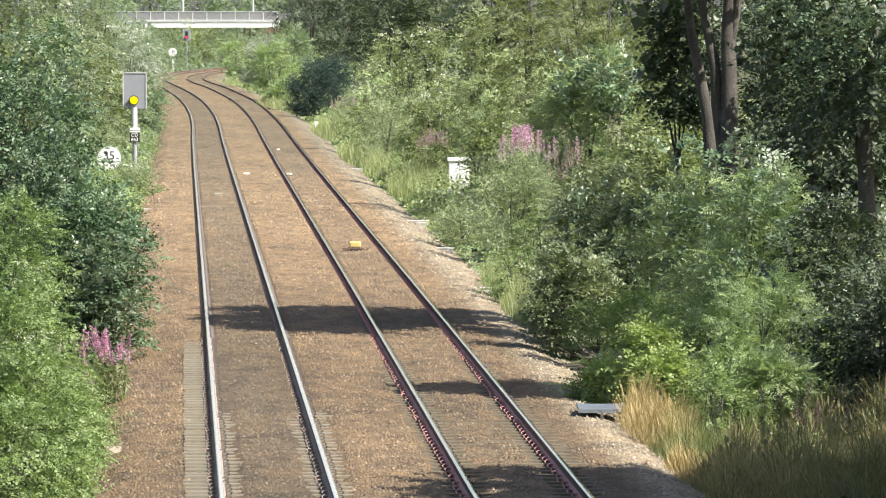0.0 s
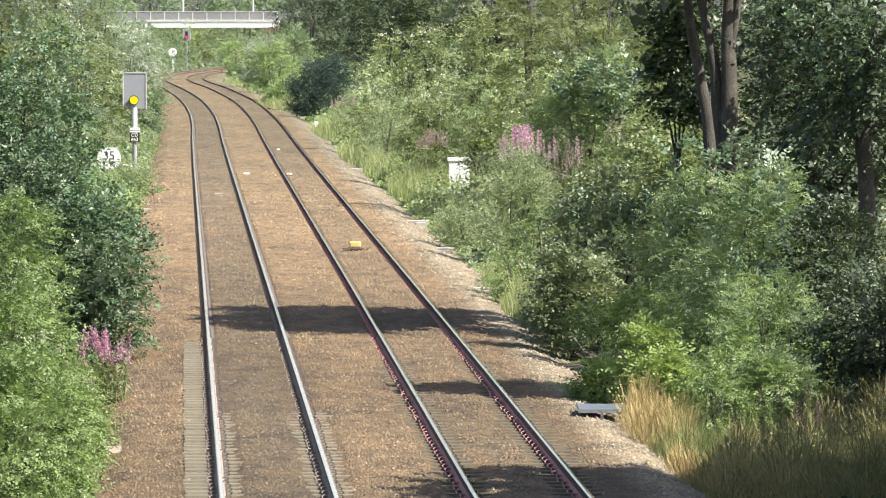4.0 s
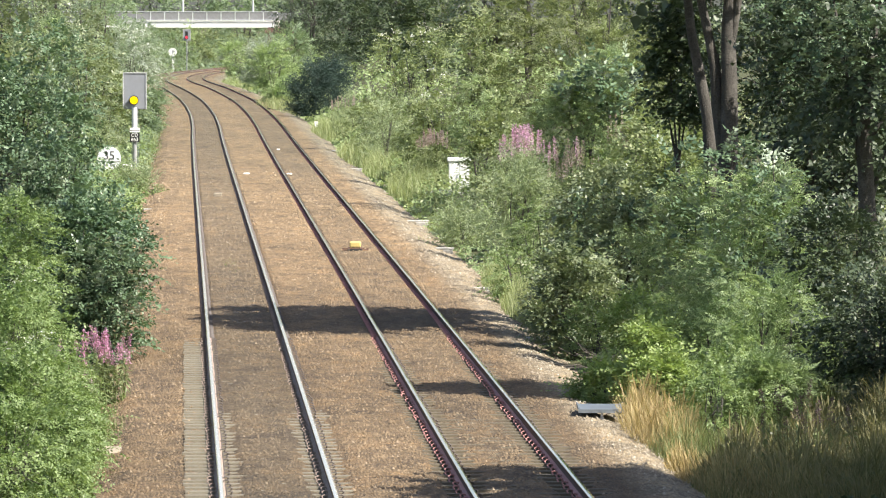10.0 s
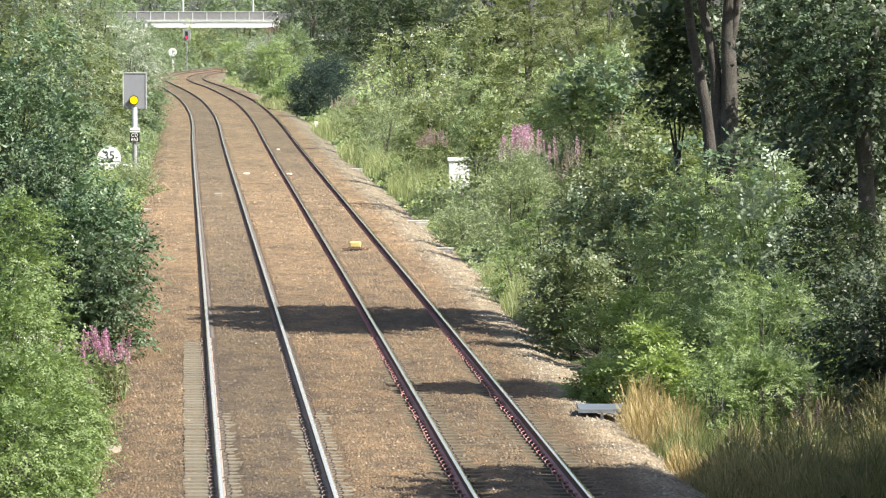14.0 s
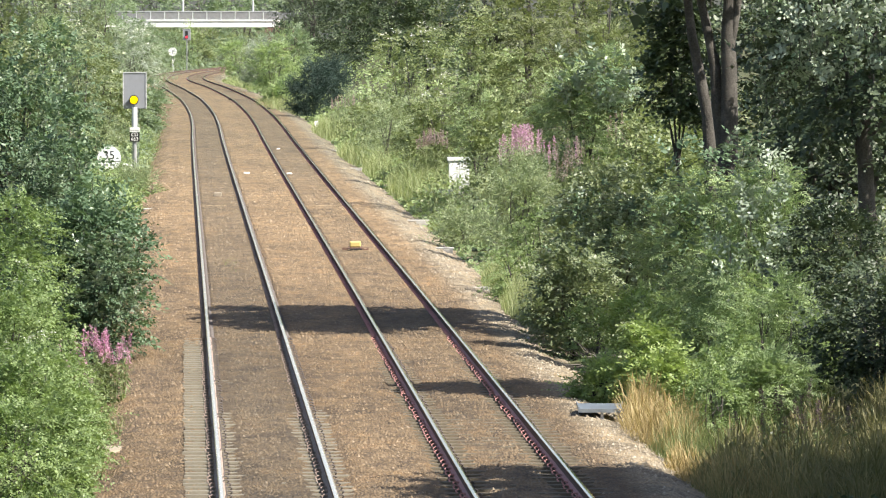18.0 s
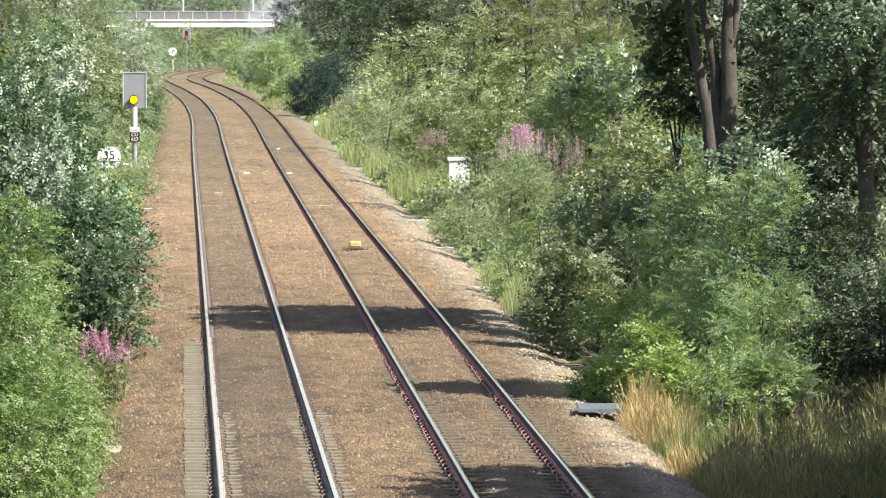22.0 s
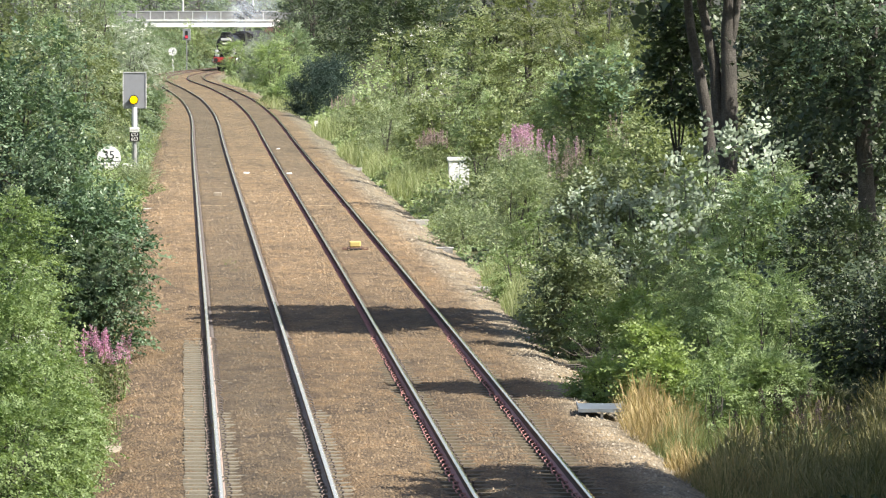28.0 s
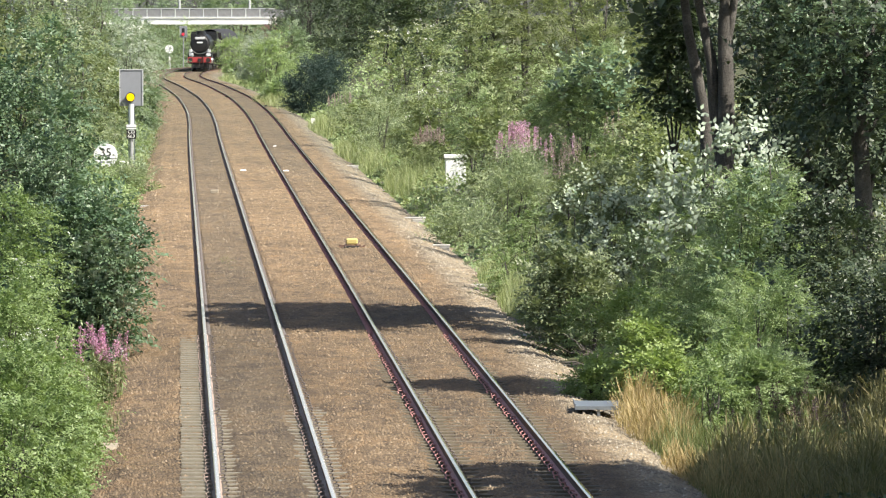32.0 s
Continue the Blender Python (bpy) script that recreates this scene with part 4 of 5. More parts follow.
for _c in (LEFT_C, RIGHT_C):
    _x = float(line_x(197.3)) + LEFT_C if _c == LEFT_C else right_x(197.3)
    _b = thing("cable", Matrix.Translation((_x, 197.3, -0.12)), "pale cable laid across the sleepers", "cable", "cables across the track")
    part("sheath", rods(((-0.66, 0, 0), (-0.2, 0.1, 0.01), 0.022), ((-0.2, 0.1, 0.01), (0.3, 0.05, 0.0), 0.022), ((0.3, 0.05, 0), (0.66, 0, -0.01), 0.022), seg=8), TAN, _b)

_b = thing("track_marker_post", Matrix.Translation((-7.15, 334.0, -0.3)), "small white marker post at the ballast edge", "marker post")
part("post", boxes((-0.06, 0.06, -0.06, 0.06, -0.3, 0.55)), WHITE, _b, "", 0.01)
part("plate", boxes((-0.12, 0.12, -0.08, -0.065, 0.25, 0.55)), WHITE, _b, "", 0.004)
_b = thing("stone_slab", Matrix.Translation((-5.06, 89.6, -0.38)), "pale broken concrete slab in the weeds", "concrete slab")
part("slab", boxes((-0.24, 0.2, -0.5, 0.5, -0.1, 0.1)), ROCK, _b, "", 0.04)
_b = thing("track_plate", Matrix.Translation((-28.75, 630.0, gz(-28.75, 630.0))), "small white plate on a short post", "railway sign")
part("post", rods(((0, 0, -0.1), (0, 0, 1.3), 0.05)), LIGHTGREY, _b)
part("plate", boxes((-0.16, 0.16, -0.08, -0.055, 0.95, 1.4)), WHITE, _b, "", 0.005)
for _i, (_x, _d, _r) in enumerate(((-3.98, 159.0, 0.07), (-2.68, 131.5, 0.08), (-6.0, 136.0, 0.06), (-3.4, 166.0, 0.08), (-1.55, 120.0, 0.06), (-4.3, 112.0, 0.05), (0.62, 108.0, 0.06),
                                   (1.55, 100.0, 0.06), (-3.0, 95.0, 0.07))):
    _b = bmesh.new()
    bmesh.ops.create_icosphere(_b, subdivisions=2, radius=_r)
    for _v in _b.verts:
        _v.co = Vector((_v.co.x * 1.3, _v.co.y * 1.5, _v.co.z * 0.6)) + Vector(noise.noise_vector(_v.co * 9 + Vector((_i, 0, 0)))) * _r * 0.35
    _o = new("rock", bm_mesh("rock", _b, ROCK))
    _o.location = (_x, _d, -0.17)
    tagged(_o, "larger pale stone lying on the ballast", "rock", "pale stones on the ballast")
_x = float(line_x(432.0) + wider(432.0)) + R2
for _dx, _d in ((0.05, 432.0), (-1.6, 432.0), (0.2, 395.0)):
    _b = thing("rail_lubricator", Matrix.Translation((_x + _dx + float(line_x(_d) - line_x(432.0)), _d, float(line_z(_d)) - 0.2)), "dark steel track equipment clamped beside the rail", "track equipment")
    part("body", boxes((-0.12, 0.12, -0.2, 0.2, 0, 0.2)), BLACK_MATT, _b, "", 0.03)
    part("pipe", rods(((0.1, 0, 0.08), (1.35, 0.2, 0.06), 0.045), seg=8), BLACK_MATT, _b)

brush_pile(3.4, 108.0, 9)
brush_pile(3.2, 111.0, 10)


# ---- the road bridge ----
def wire_build(nt, p):
    """Woven grey wire with open gaps."""
    p.inputs["Base Color"].default_value = (0.27, 0.27, 0.28, 1)
    p.inputs["Roughness"].default_value = 0.6
    mix = nt.nodes.new("ShaderNodeMixShader")
    nt.links.new(ramp(nt, noise_tex(nt, 3.0), [(0.3, (0.6, 0.6, 0.6)), (0.7, (0.75, 0.75, 0.75))]), mix.inputs[0])
    nt.links.new(nt.nodes.new("ShaderNodeBsdfTransparent").outputs[0], mix.inputs[1])
    nt.links.new(p.outputs[0], mix.inputs[2])
    nt.links.new(mix.outputs[0], nt.nodes["Material Output"].inputs[0])


WIRE_MESH = material("wire_mesh", wire_build)


def road_bridge():
    base = thing("road_bridge", Matrix.Translation((-29.0, 700.0, 0)), "white-beamed road bridge with grey mesh railings", "bridge")
    x0, x1, z0, z1 = -16.0, 9.4, 4.72, 5.52
    part("beam", boxes((x0, x1, 0.0, 0.35, z0, z1)), WHITE, base, "white painted edge beam", 0.02)
    part("lower_flange", boxes((x0, x1, -0.12, 0.0, z0, z0 + 0.07), (x0, x1, -0.12, 0.0, z1 - 0.09, z1)), WHITE, base)
    part("deck", boxes((x0, x1, 0.36, 9.0, z0 + 0.3, z1 - 0.05)), PALE_CONC, base)
    part("far_beam", boxes((x0, x1, 9.01, 9.3, z0, z1)), WHITE, base)
    post, rail_ = boxes((-0.05, 0.05, 0.05, 0.15, z1, z1 + 1.02)), None
    pm = bm_mesh("railing_post", post, LIGHTGREY)
    panel = bm_mesh("railing_panel", boxes((0.07, 1.6, 0.09, 0.105, z1 + 0.121, z1 + 1.019)), WIRE_MESH)
    for i in range(16):
        x = x0 + 0.3 + 1.672 * i
        if x < x1:
            child("railing_post", pm, base, (x, 0, 0))
            child("railing_panel", panel, base, (x, 0, 0), "grey woven wire mesh panel")
    part("handrail", boxes((x0, x1, 0.04, 0.16, z1 + 1.02, z1 + 1.1)), LIGHTGREY, base, "pale top rail")
    part("bottom_rail", boxes((x0, x1, 0.06, 0.14, z1 + 0.06, z1 + 0.12)), LIGHTGREY, base)
    part("abutment", boxes((x1 - 1.2, x1 + 3.0, -0.5, 9.2, -1.0, z0 - 0.02)), BRICK, base, "red brick abutment", 0.02)
    part("bearing_ledge", boxes((x1 - 1.5, x1 + 3.0, -0.7, -0.5, z0 - 0.6, z0 - 0.25)), BRICK, base)
    part("far_abutment", boxes((x0 - 3, x0 + 0.8, -0.5, 9.2, -1.0, z0 - 0.02)), BRICK, base)
    for lx in (-1.86, 6.45):
        lamp = thing("street_lamp", Matrix.Translation((-29.0 + lx, 701.2, 5.47)), "tall pale street lamp column on the bridge", "street lamp", "lamps on the bridge")
        part("column", rods(((0, 0, 0), (0, 0, 5.0), 0.13, 0.09)), LIGHTGREY, lamp)
        part("bracket", rods(((0, 0, 4.95), (0, 0.9, 5.2), 0.05)), LIGHTGREY, lamp)
        part("lantern", boxes((-0.12, 0.12, 0.85, 1.4, 5.14, 5.28)), GREY, lamp, "", 0.03)


road_bridge()


# ---- the steam locomotive; its front is at y = 0 and it faces -y ----
def wheel_mesh(r, spokes=10):
    bm = bmesh.new()
    for s in (-0.7525, 0.7525):
        rod(bm, (s - 0.06, 0, 0), (s + 0.06, 0, 0), r, seg=22)
        rod(bm, (s - 0.08, 0, 0), (s + 0.08, 0, 0), r * 0.22, seg=10)
        for i in range(spokes):
            a = math.pi * 2 * i / spokes
            rod(bm, (s + 0.065 * (1 if s > 0 else -1), 0, 0), (s + 0.065 * (1 if s > 0 else -1), math.cos(a) * r * 0.85, math.sin(a) * r * 0.85), 0.03, seg=4)
    rod(bm, (-0.75, 0, 0), (0.75, 0, 0), 0.08, seg=8)
    return bm


def locomotive():
    base = thing("steam_locomotive", Matrix.Identity(4), "black steam locomotive with a red buffer beam hauling forward", "locomotive")
    part("buffer_beam", boxes((-1.16, 1.16, 0.0, 0.12, 0.82, 1.34)), RED, base, "bright red buffer beam", 0.02)
    for s in (-1, 1):
        b = part("buffer", rods(((s * 0.87, 0, 1.06), (s * 0.87, -0.32, 1.06), 0.13, 0.1), ((s * 0.87, -0.32, 1.06), (s * 0.87, -0.5, 1.06), 0.07), seg=16), BLACK, base)
        part("buffer_head", rods(((s * 0.87, -0.5, 1.06), (s * 0.87, -0.54, 1.06), 0.22), seg=20), BLACK_MATT, b, "round dark buffer head")
        part("cylinder", rods(((s * 1.08, 0.5, 1.0), (s * 1.08, 1.9, 1.0), 0.34), ((s * 1.02, 0.55, 1.46), (s * 1.02, 1.85, 1.46), 0.2), seg=18), BLACK, base)
        part("cylinder_cover", rods(((s * 1.08, 0.49, 1.0), (s * 1.08, 0.44, 1.0), 0.27, 0.2), seg=18), STEEL, base, "bright steel cylinder cover")
        st = part("front_step", boxes((s * 0.86 - 0.2, s * 0.86 + 0.2, 0.3, 0.86, 1.42, 1.78), (s * 0.9 - 0.16, s * 0.9 + 0.16, 0.5, 0.9, 1.781, 2.12)), LIGHTGREY, base, "pale curved steps beside the smokebox", 0.05)
        part("step_tread", boxes((s * 0.86 - 0.21, s * 0.86 + 0.21, 0.27, 0.5, 1.795, 1.83)), BLACK_MATT, st)
        lamp = part("lamp", boxes((s * 0.72 - 0.1, s * 0.72 + 0.1, 0.1, 0.28, 1.42, 1.68)), WHITE, base, "white oil lamp on its bracket", 0.02)
        part("lamp_lens", rods(((s * 0.72, 0.1, 1.55), (s * 0.72, 0.07, 1.55), 0.07), seg=16), STEEL, lamp)
        part("steam_pipe", rods(((s * 0.7, 1.4, 2.3), (s * 1.0, 1.4, 1.5), 0.16), seg=12), BLACK, base)
        part("running_plate", boxes((s * 1.22 - 0.55 * (s > 0), s * 1.22 + 0.55 * (s < 0), 0.9, 11.2, 1.68, 1.78)), BLACK, base)
        part("guard_iron", boxes((s * 0.75 - 0.05, s * 0.75 + 0.05, -0.02, 0.06, 0.12, 0.84)), BLACK_MATT, base)
        part("coupling_rod", boxes((s * 1.0 - 0.04, s * 1.0 + 0.04, 4.0, 8.4, 0.82, 0.96)), STEEL, base, "steel coupling rod")
        part("handrail", rods(((s * 0.98, 1.0, 2.95), (s * 0.98, 9.0, 2.98), 0.025), seg=6), STEEL, base)
    part("coupling", rods(((0, 0, 1.0), (0, -0.3, 0.95), 0.06), ((0, -0.3, 0.95), (0, -0.35, 0.5), 0.05), seg=8), BLACK_MATT, base, "black coupling hook")
    part("vacuum_pipe", rods(((0.35, -0.06, 0.5), (0.35, -0.06, 1.5), 0.05), seg=8), BLACK_MATT, base)
    part("frame", boxes((-0.6, 0.6, 0.12, 11.0, 0.75, 1.5)), BLACK_MATT, base)
    part("front_platform", boxes((-1.2, 1.2, 0.05, 1.0, 1.33, 1.4)), BLACK, base)
    sb = part("smokebox", rods(((0, 0.95, 2.66), (0, 3.0, 2.66), 0.97), seg=36), BLACK_MATT, base, "matt black smokebox")
    bm = rods(((0, 0.949, 2.66), (0, 0.84, 2.66), 0.86, 0.74), ((0, 0.84, 2.66), (0, 0.8, 2.66), 0.74, 0.3), ((0, 0.8, 2.66), (0, 0.66, 2.66), 0.06), seg=32)
    part("smokebox_door", bm, BLACK, sb, "domed smokebox door")
    part("door_strap", boxes((-0.7, 0.7, 0.79, 0.81, 2.88, 2.95), (-0.7, 0.7, 0.79, 0.81, 2.3, 2.37)), BLACK, sb)
    part("saddle", boxes((-0.62, 0.62, 0.96, 2.6, 1.5, 1.95)), BLACK_MATT, base, "black smokebox saddle", 0.1)
    rim = bmesh.new()
    for i in range(24):
        a0, a1 = math.pi * (1.08 + 0.84 * i / 24), math.pi * (1.08 + 0.84 * (i + 1) / 24)
        rod(rim, (0.98 * math.cos(a0), 0.93, 2.66 + 0.98 * math.sin(a0)), (0.98 * math.cos(a1), 0.93, 2.66 + 0.98 * math.sin(a1)), 0.03, seg=6)
    part("smokebox_rim", rim, STEEL, sb, "worn bright rim under the smokebox")
    part("top_lamp", boxes((-0.1, 0.1, 0.6, 0.78, 3.44, 3.7)), BLACK, base, "black lamp on the top bracket", 0.02)
    part("drawgear", boxes((-0.16, 0.16, -0.06, -0.001, 0.92, 1.22)), BLACK_MATT, base, "black coupling plate")
    part("snow_guard", boxes((-0.72, 0.72, 0.1, 0.2, 0.3, 0.75)), BLACK_MATT, base)
    part("headboard", boxes((-0.46, 0.46, 0.66, 0.7, 3.1, 3.34)), LIGHTGREY, base, "curved white headboard on the smokebox", 0.03)
    part("shed_plate", boxes((-0.28, 0.28, 0.74, 0.77, 2.72, 2.86)), WHITE, base, "small white number panel", 0.005)
    part("boiler", rods(((0, 3.0, 2.62), (0, 6.4, 2.66), 0.88, 0.95), ((0, 6.4, 2.66), (0, 8.9, 2.7), 0.95, 0.98), seg=36), BLACK, base, "gloss black boiler")
    part("chimney", rods(((0, 1.9, 3.45), (0, 1.9, 3.62), 0.52, 0.4), ((0, 1.9, 3.62), (0, 1.9, 3.88), 0.39, 0.41), ((0, 1.9, 3.88), (0, 1.9, 3.97), 0.47, 0.45), seg=24), BLACK, base, "short chimney with a lip")
    part("dome", rods(((0, 5.2, 3.5), (0, 5.2, 3.75), 0.42, 0.38), ((0, 5.2, 3.75), (0, 5.2, 3.9), 0.38, 0.15), seg=20), BLACK, base, "steam dome")
    part("cab", boxes((-1.3, 1.3, 8.9, 9.0, 1.78, 3.6), (-1.32, -1.26, 9.0, 11.2, 1.3, 3.2), (1.26, 1.32, 9.0, 11.2, 1.3, 3.2), (-1.25, 1.25, 9.0, 11.6, 3.62, 3.82), (-1.32, 1.32, 9.0, 11.4, 3.2, 3.6)), BLACK, base, "black cab")
    for y, r in ((1.1, 0.47), (3.0, 0.47), (4.4, 0.93), (6.3, 0.93), (8.2, 0.93)):
        me = bm_mesh("wheelset", wheel_mesh(r), BLACK_MATT)
        w = child("wheelset", me, base, (0, y, r))
        WHEELS.append((w, (0, y, r), r))
    part("tender", boxes((-1.25, 1.25, 11.7, 18.2, 1.2, 3.0), (-1.1, 1.1, 11.9, 18.0, 3.01, 3.2)), BLACK, base, "black tender", 0.03)
    part("coal", boxes((-0.9, 0.9, 12.0, 15.5, 3.0, 3.4)), BLACK_MATT, base, "heaped coal", 0.15)
    for y in (12.7, 14.9, 17.1):
        me = bm_mesh("wheelset", wheel_mesh(0.63), BLACK_MATT)
        w = child("wheelset", me, base, (0, y, 0.63))
        WHEELS.append((w, (0, y, 0.63), 0.63))
    return base


def coach():
    """The first coach of the train; its front is at y = 0."""
    base = thing("railway_coach", Matrix.Identity(4), "dark railway coach behind the locomotive", "railway coach")
    part("body", boxes((-1.36, 1.36, 0.0, 19.6, 1.15, 3.15)), COACH, base, "dark coach side", 0.05)
    bm = rods(((0, 0.0, 2.55), (0, 19.6, 2.55), 1.5), seg=28)
    bmesh.ops.delete(bm, geom=[v for v in bm.verts if v.co.z < 3.0], context="VERTS")
    part("roof", bm, ROOF, base, "curved dark roof")
    part("end_wall", boxes((-1.2, 1.2, -0.05, 0.0, 1.2, 3.7)), COACH, base)
    part("corridor_connection", boxes((-0.5, 0.5, -0.5, -0.051, 1.2, 3.3)), BLACK_MATT, base, "black folding gangway", 0.03)
    for s in (-1, 1):
        for i in range(8):
            w = part("window", boxes((s * 1.372 - 0.01, s * 1.372 + 0.01, 1.1 + 2.3 * i, 2.5 + 2.3 * i, 2.1, 2.95)), BLACK, base, "dark window pane", 0.005)
    for y in (2.6, 5.2, 14.4, 17.0):
        w = child("wheelset", bm_mesh("wheelset", wheel_mesh(0.46), BLACK_MATT), base, (0, y, 0.46))
        WHEELS.append((w, (0, y, 0.46), 0.46))
    for y in (3.9, 15.7):
        part("bogie_frame", boxes((-1.05, -0.95, y - 1.9, y + 1.9, 0.35, 0.75), (0.95, 1.05, y - 1.9, y + 1.9, 0.35, 0.75)), BLACK_MATT, base)
    part("underframe", boxes((-1.1, 1.1, 0.2, 19.4, 0.9, 1.14)), BLACK_MATT, base)
    return base


WHEELS = []
LOCO = locomotive()
COACHES = [coach()]


def steam_build(nt, p):
    """White droplets that scatter light to all sides, thinning out towards the rim of each wisp."""
    p.inputs["Base Color"].default_value = (0.66, 0.72, 0.8, 1)
    p.inputs["Roughness"].default_value = 1.0
    p.inputs["Specular IOR Level"].default_value = 0.0
    t = node(nt, "ShaderNodeBsdfTranslucent", Color=(0.66, 0.72, 0.8, 1))
    mix = nt.nodes.new("ShaderNodeMixShader")
    mix.inputs[0].default_value = 0.5
    nt.links.new(p.outputs[0], mix.inputs[1])
    nt.links.new(t.outputs[0], mix.inputs[2])
    uv = nt.nodes.new("ShaderNodeTexCoord").outputs["UV"]
    ball = nt.nodes.new("ShaderNodeTexGradient")
    ball.gradient_type = "SPHERICAL"
    nt.links.new(uv, ball.inputs[0])
    body = ramp(nt, ball.outputs[1], [(0.0, (0, 0, 0)), (0.3, (0.05, 0.05, 0.05)), (0.95, (0.26, 0.26, 0.26))])
    cloud = ramp(nt, noise_tex(nt, 0.9, 4.0), [(0.35, (0.25, 0.25, 0.25)), (0.65, (1, 1, 1))])
    thin = nt.nodes.new("ShaderNodeMixShader")
    nt.links.new(mixc(nt, 1.0, body, cloud, "MULTIPLY"), thin.inputs[0])
    nt.links.new(nt.nodes.new("ShaderNodeBsdfTransparent").outputs[0], thin.inputs[1])
    nt.links.new(mix.outputs[0], thin.inputs[2])
    nt.links.new(thin.outputs[0], nt.nodes["Material Output"].inputs[0])


STEAM = material("steam", steam_build)
PUFFS = []


def steam_puffs():
    """Steam in rigid puffs of soft wisps that rise from the chimney and drift."""
    rng = np.random.default_rng(5)
    ring = 10
    disc = np.array([(0, 0, 0)] + [(math.cos(2 * math.pi * j / ring), math.sin(2 * math.pi * j / ring), -0.18) for j in range(ring)])
    fan = np.array([(0, 1 + j, 1 + (j + 1) % ring) for j in range(ring)])
    for i in range(12):
        n = 8
        pos = rng.normal(size=(n, 3)) * np.array([1.5, 1.4, 0.75])
        size = rng.uniform(1.2, 2.4, n)
        vs, uvs = [], []
        for q in range(n):
            turn = (Vector((0.3, -0.75, 0.6)) + Vector(rng.normal(size=3) * 0.25)).to_track_quat("Z", "Y").to_matrix()
            for c in disc:
                vs.append(pos[q] + np.array(turn @ Vector(c)) * size[q])
                uvs.append(c[:2])
        f = (fan[None] + (np.arange(n) * len(disc))[:, None, None]).reshape(-1, 3)
        me = raw_mesh("steam_puff", np.array(vs), f, STEAM, smooth_on=True)
        layer = me.uv_layers.new(name="wisp")
        layer.data.foreach_set("uv", np.array(uvs, np.float32)[f.ravel()].ravel())
        ob = new("steam_puff", me)
        tagged(ob, "drifting puff of thin white locomotive steam", "steam", "steam puffs above the engine", "stuff")
        PUFFS.append((ob, i))


steam_puffs()


# ---- bushes and trees ----
# the bank beside the right-hand track
BOLES = [([(0.45, 0, 0), (0.53, 0, 4.07), (0.52, 0, 5.04), (0.5, 0, 5.84), (0.54, 0, 6.53), (0.7, 0.2, 10.0)], [0.21, 0.18, 0.165, 0.15, 0.14, 0.07]),
         ([(0.52, 0, 5.5), (0.62, -0.05, 5.95), (0.7, -0.1, 6.5), (0.95, -0.3, 9.2)], [0.1, 0.08, 0.075, 0.04]),
         ([(0.4, 0.1, 0), (0.42, 0.1, 3.4), (0.29, 0.1, 4.36), (0.24, 0.1, 5.16), (0.12, 0.1, 5.73), (-0.05, 0.1, 6.53), (-0.4, 0.1, 10.0)], [0.17, 0.14, 0.13, 0.115, 0.1, 0.09, 0.04]),
         ([(0.35, 0.8, 0), (0.13, 0.8, 4.13), (-0.05, 0.8, 5.04), (-0.21, 0.8, 5.84), (-0.29, 0.8, 6.53), (-0.35, 0.8, 10.0)], [0.17, 0.13, 0.115, 0.1, 0.09, 0.04])]
plant('plane', 5.27, 119.5, 2.34, 11.90, 8000, 101, bottom=0.67, groups=6, sway=1.5, stems=0, depth=5.0, boles=BOLES)
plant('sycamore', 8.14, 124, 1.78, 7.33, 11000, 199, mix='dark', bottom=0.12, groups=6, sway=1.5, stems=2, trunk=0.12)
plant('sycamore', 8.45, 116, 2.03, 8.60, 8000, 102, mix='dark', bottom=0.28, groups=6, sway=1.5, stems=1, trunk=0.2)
plant('plane', 9.34, 97, 1.58, 11.38, 3500, 103, depth=1.6, bottom=0.8, groups=1, stems=1, trunk=0.2)
plant('plane', 9.90, 76, 2.20, 11.16, 12000, 104, depth=5.0, bottom=0.34, groups=1, stems=1, trunk=0.22)
# two extra trees out of view, added to block sky and deepen the near shade
plant('plane', 13.30, 60, 3.44, 16.22, 6000, 196, depth=5.0, bottom=0.2, groups=1, stems=1, trunk=0.24)
plant('plane', 12.93, 67, 3.21, 16.10, 6000, 197, depth=4.0, bottom=0.15, groups=1, stems=1, trunk=0.22)
# extra tree out of view, added only to shade the maple at far right
plant('plane', 11.10, 90.5, 1.50, 6.40, 3500, 195, depth=2.5, bottom=0.1, stems=1)
plant('sycamore', 4.95, 125, 0.72, 7.10, 4200, 194, mix='sycamore', bottom=0.55, groups=4, sway=1.5, stems=1, label='dark shaded sycamore boughs beside the trunks')
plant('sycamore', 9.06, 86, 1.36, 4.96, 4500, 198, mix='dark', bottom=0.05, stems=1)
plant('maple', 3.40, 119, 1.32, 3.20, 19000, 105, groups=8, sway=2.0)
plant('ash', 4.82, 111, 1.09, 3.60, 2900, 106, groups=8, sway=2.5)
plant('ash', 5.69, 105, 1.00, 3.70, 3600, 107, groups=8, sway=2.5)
# these two maples take the dark leaf colour to stand in for shade
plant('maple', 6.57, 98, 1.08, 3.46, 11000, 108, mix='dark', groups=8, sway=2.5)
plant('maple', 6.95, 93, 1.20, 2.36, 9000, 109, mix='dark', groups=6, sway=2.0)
plant('lime', 2.65, 100, 0.47, 0.47, 4200, 110, groups=4, sway=2.0)
plant('lime', 3.50, 102, 0.71, 1.49, 7500, 111, groups=4, sway=2.0)
plant('lime', 3.44, 99, 0.54, 1.25, 6500, 171, groups=4, sway=2.0)
plant('lime', 3.70, 97, 0.49, 0.89, 5000, 172, groups=4, sway=2.0)
plant('birch', 2.85, 112, 0.54, 1.01, 3000, 112, groups=4, sway=2.0)
plant('ash', 4.79, 102, 0.73, 1.68, 2000, 113, groups=4, sway=2.5)
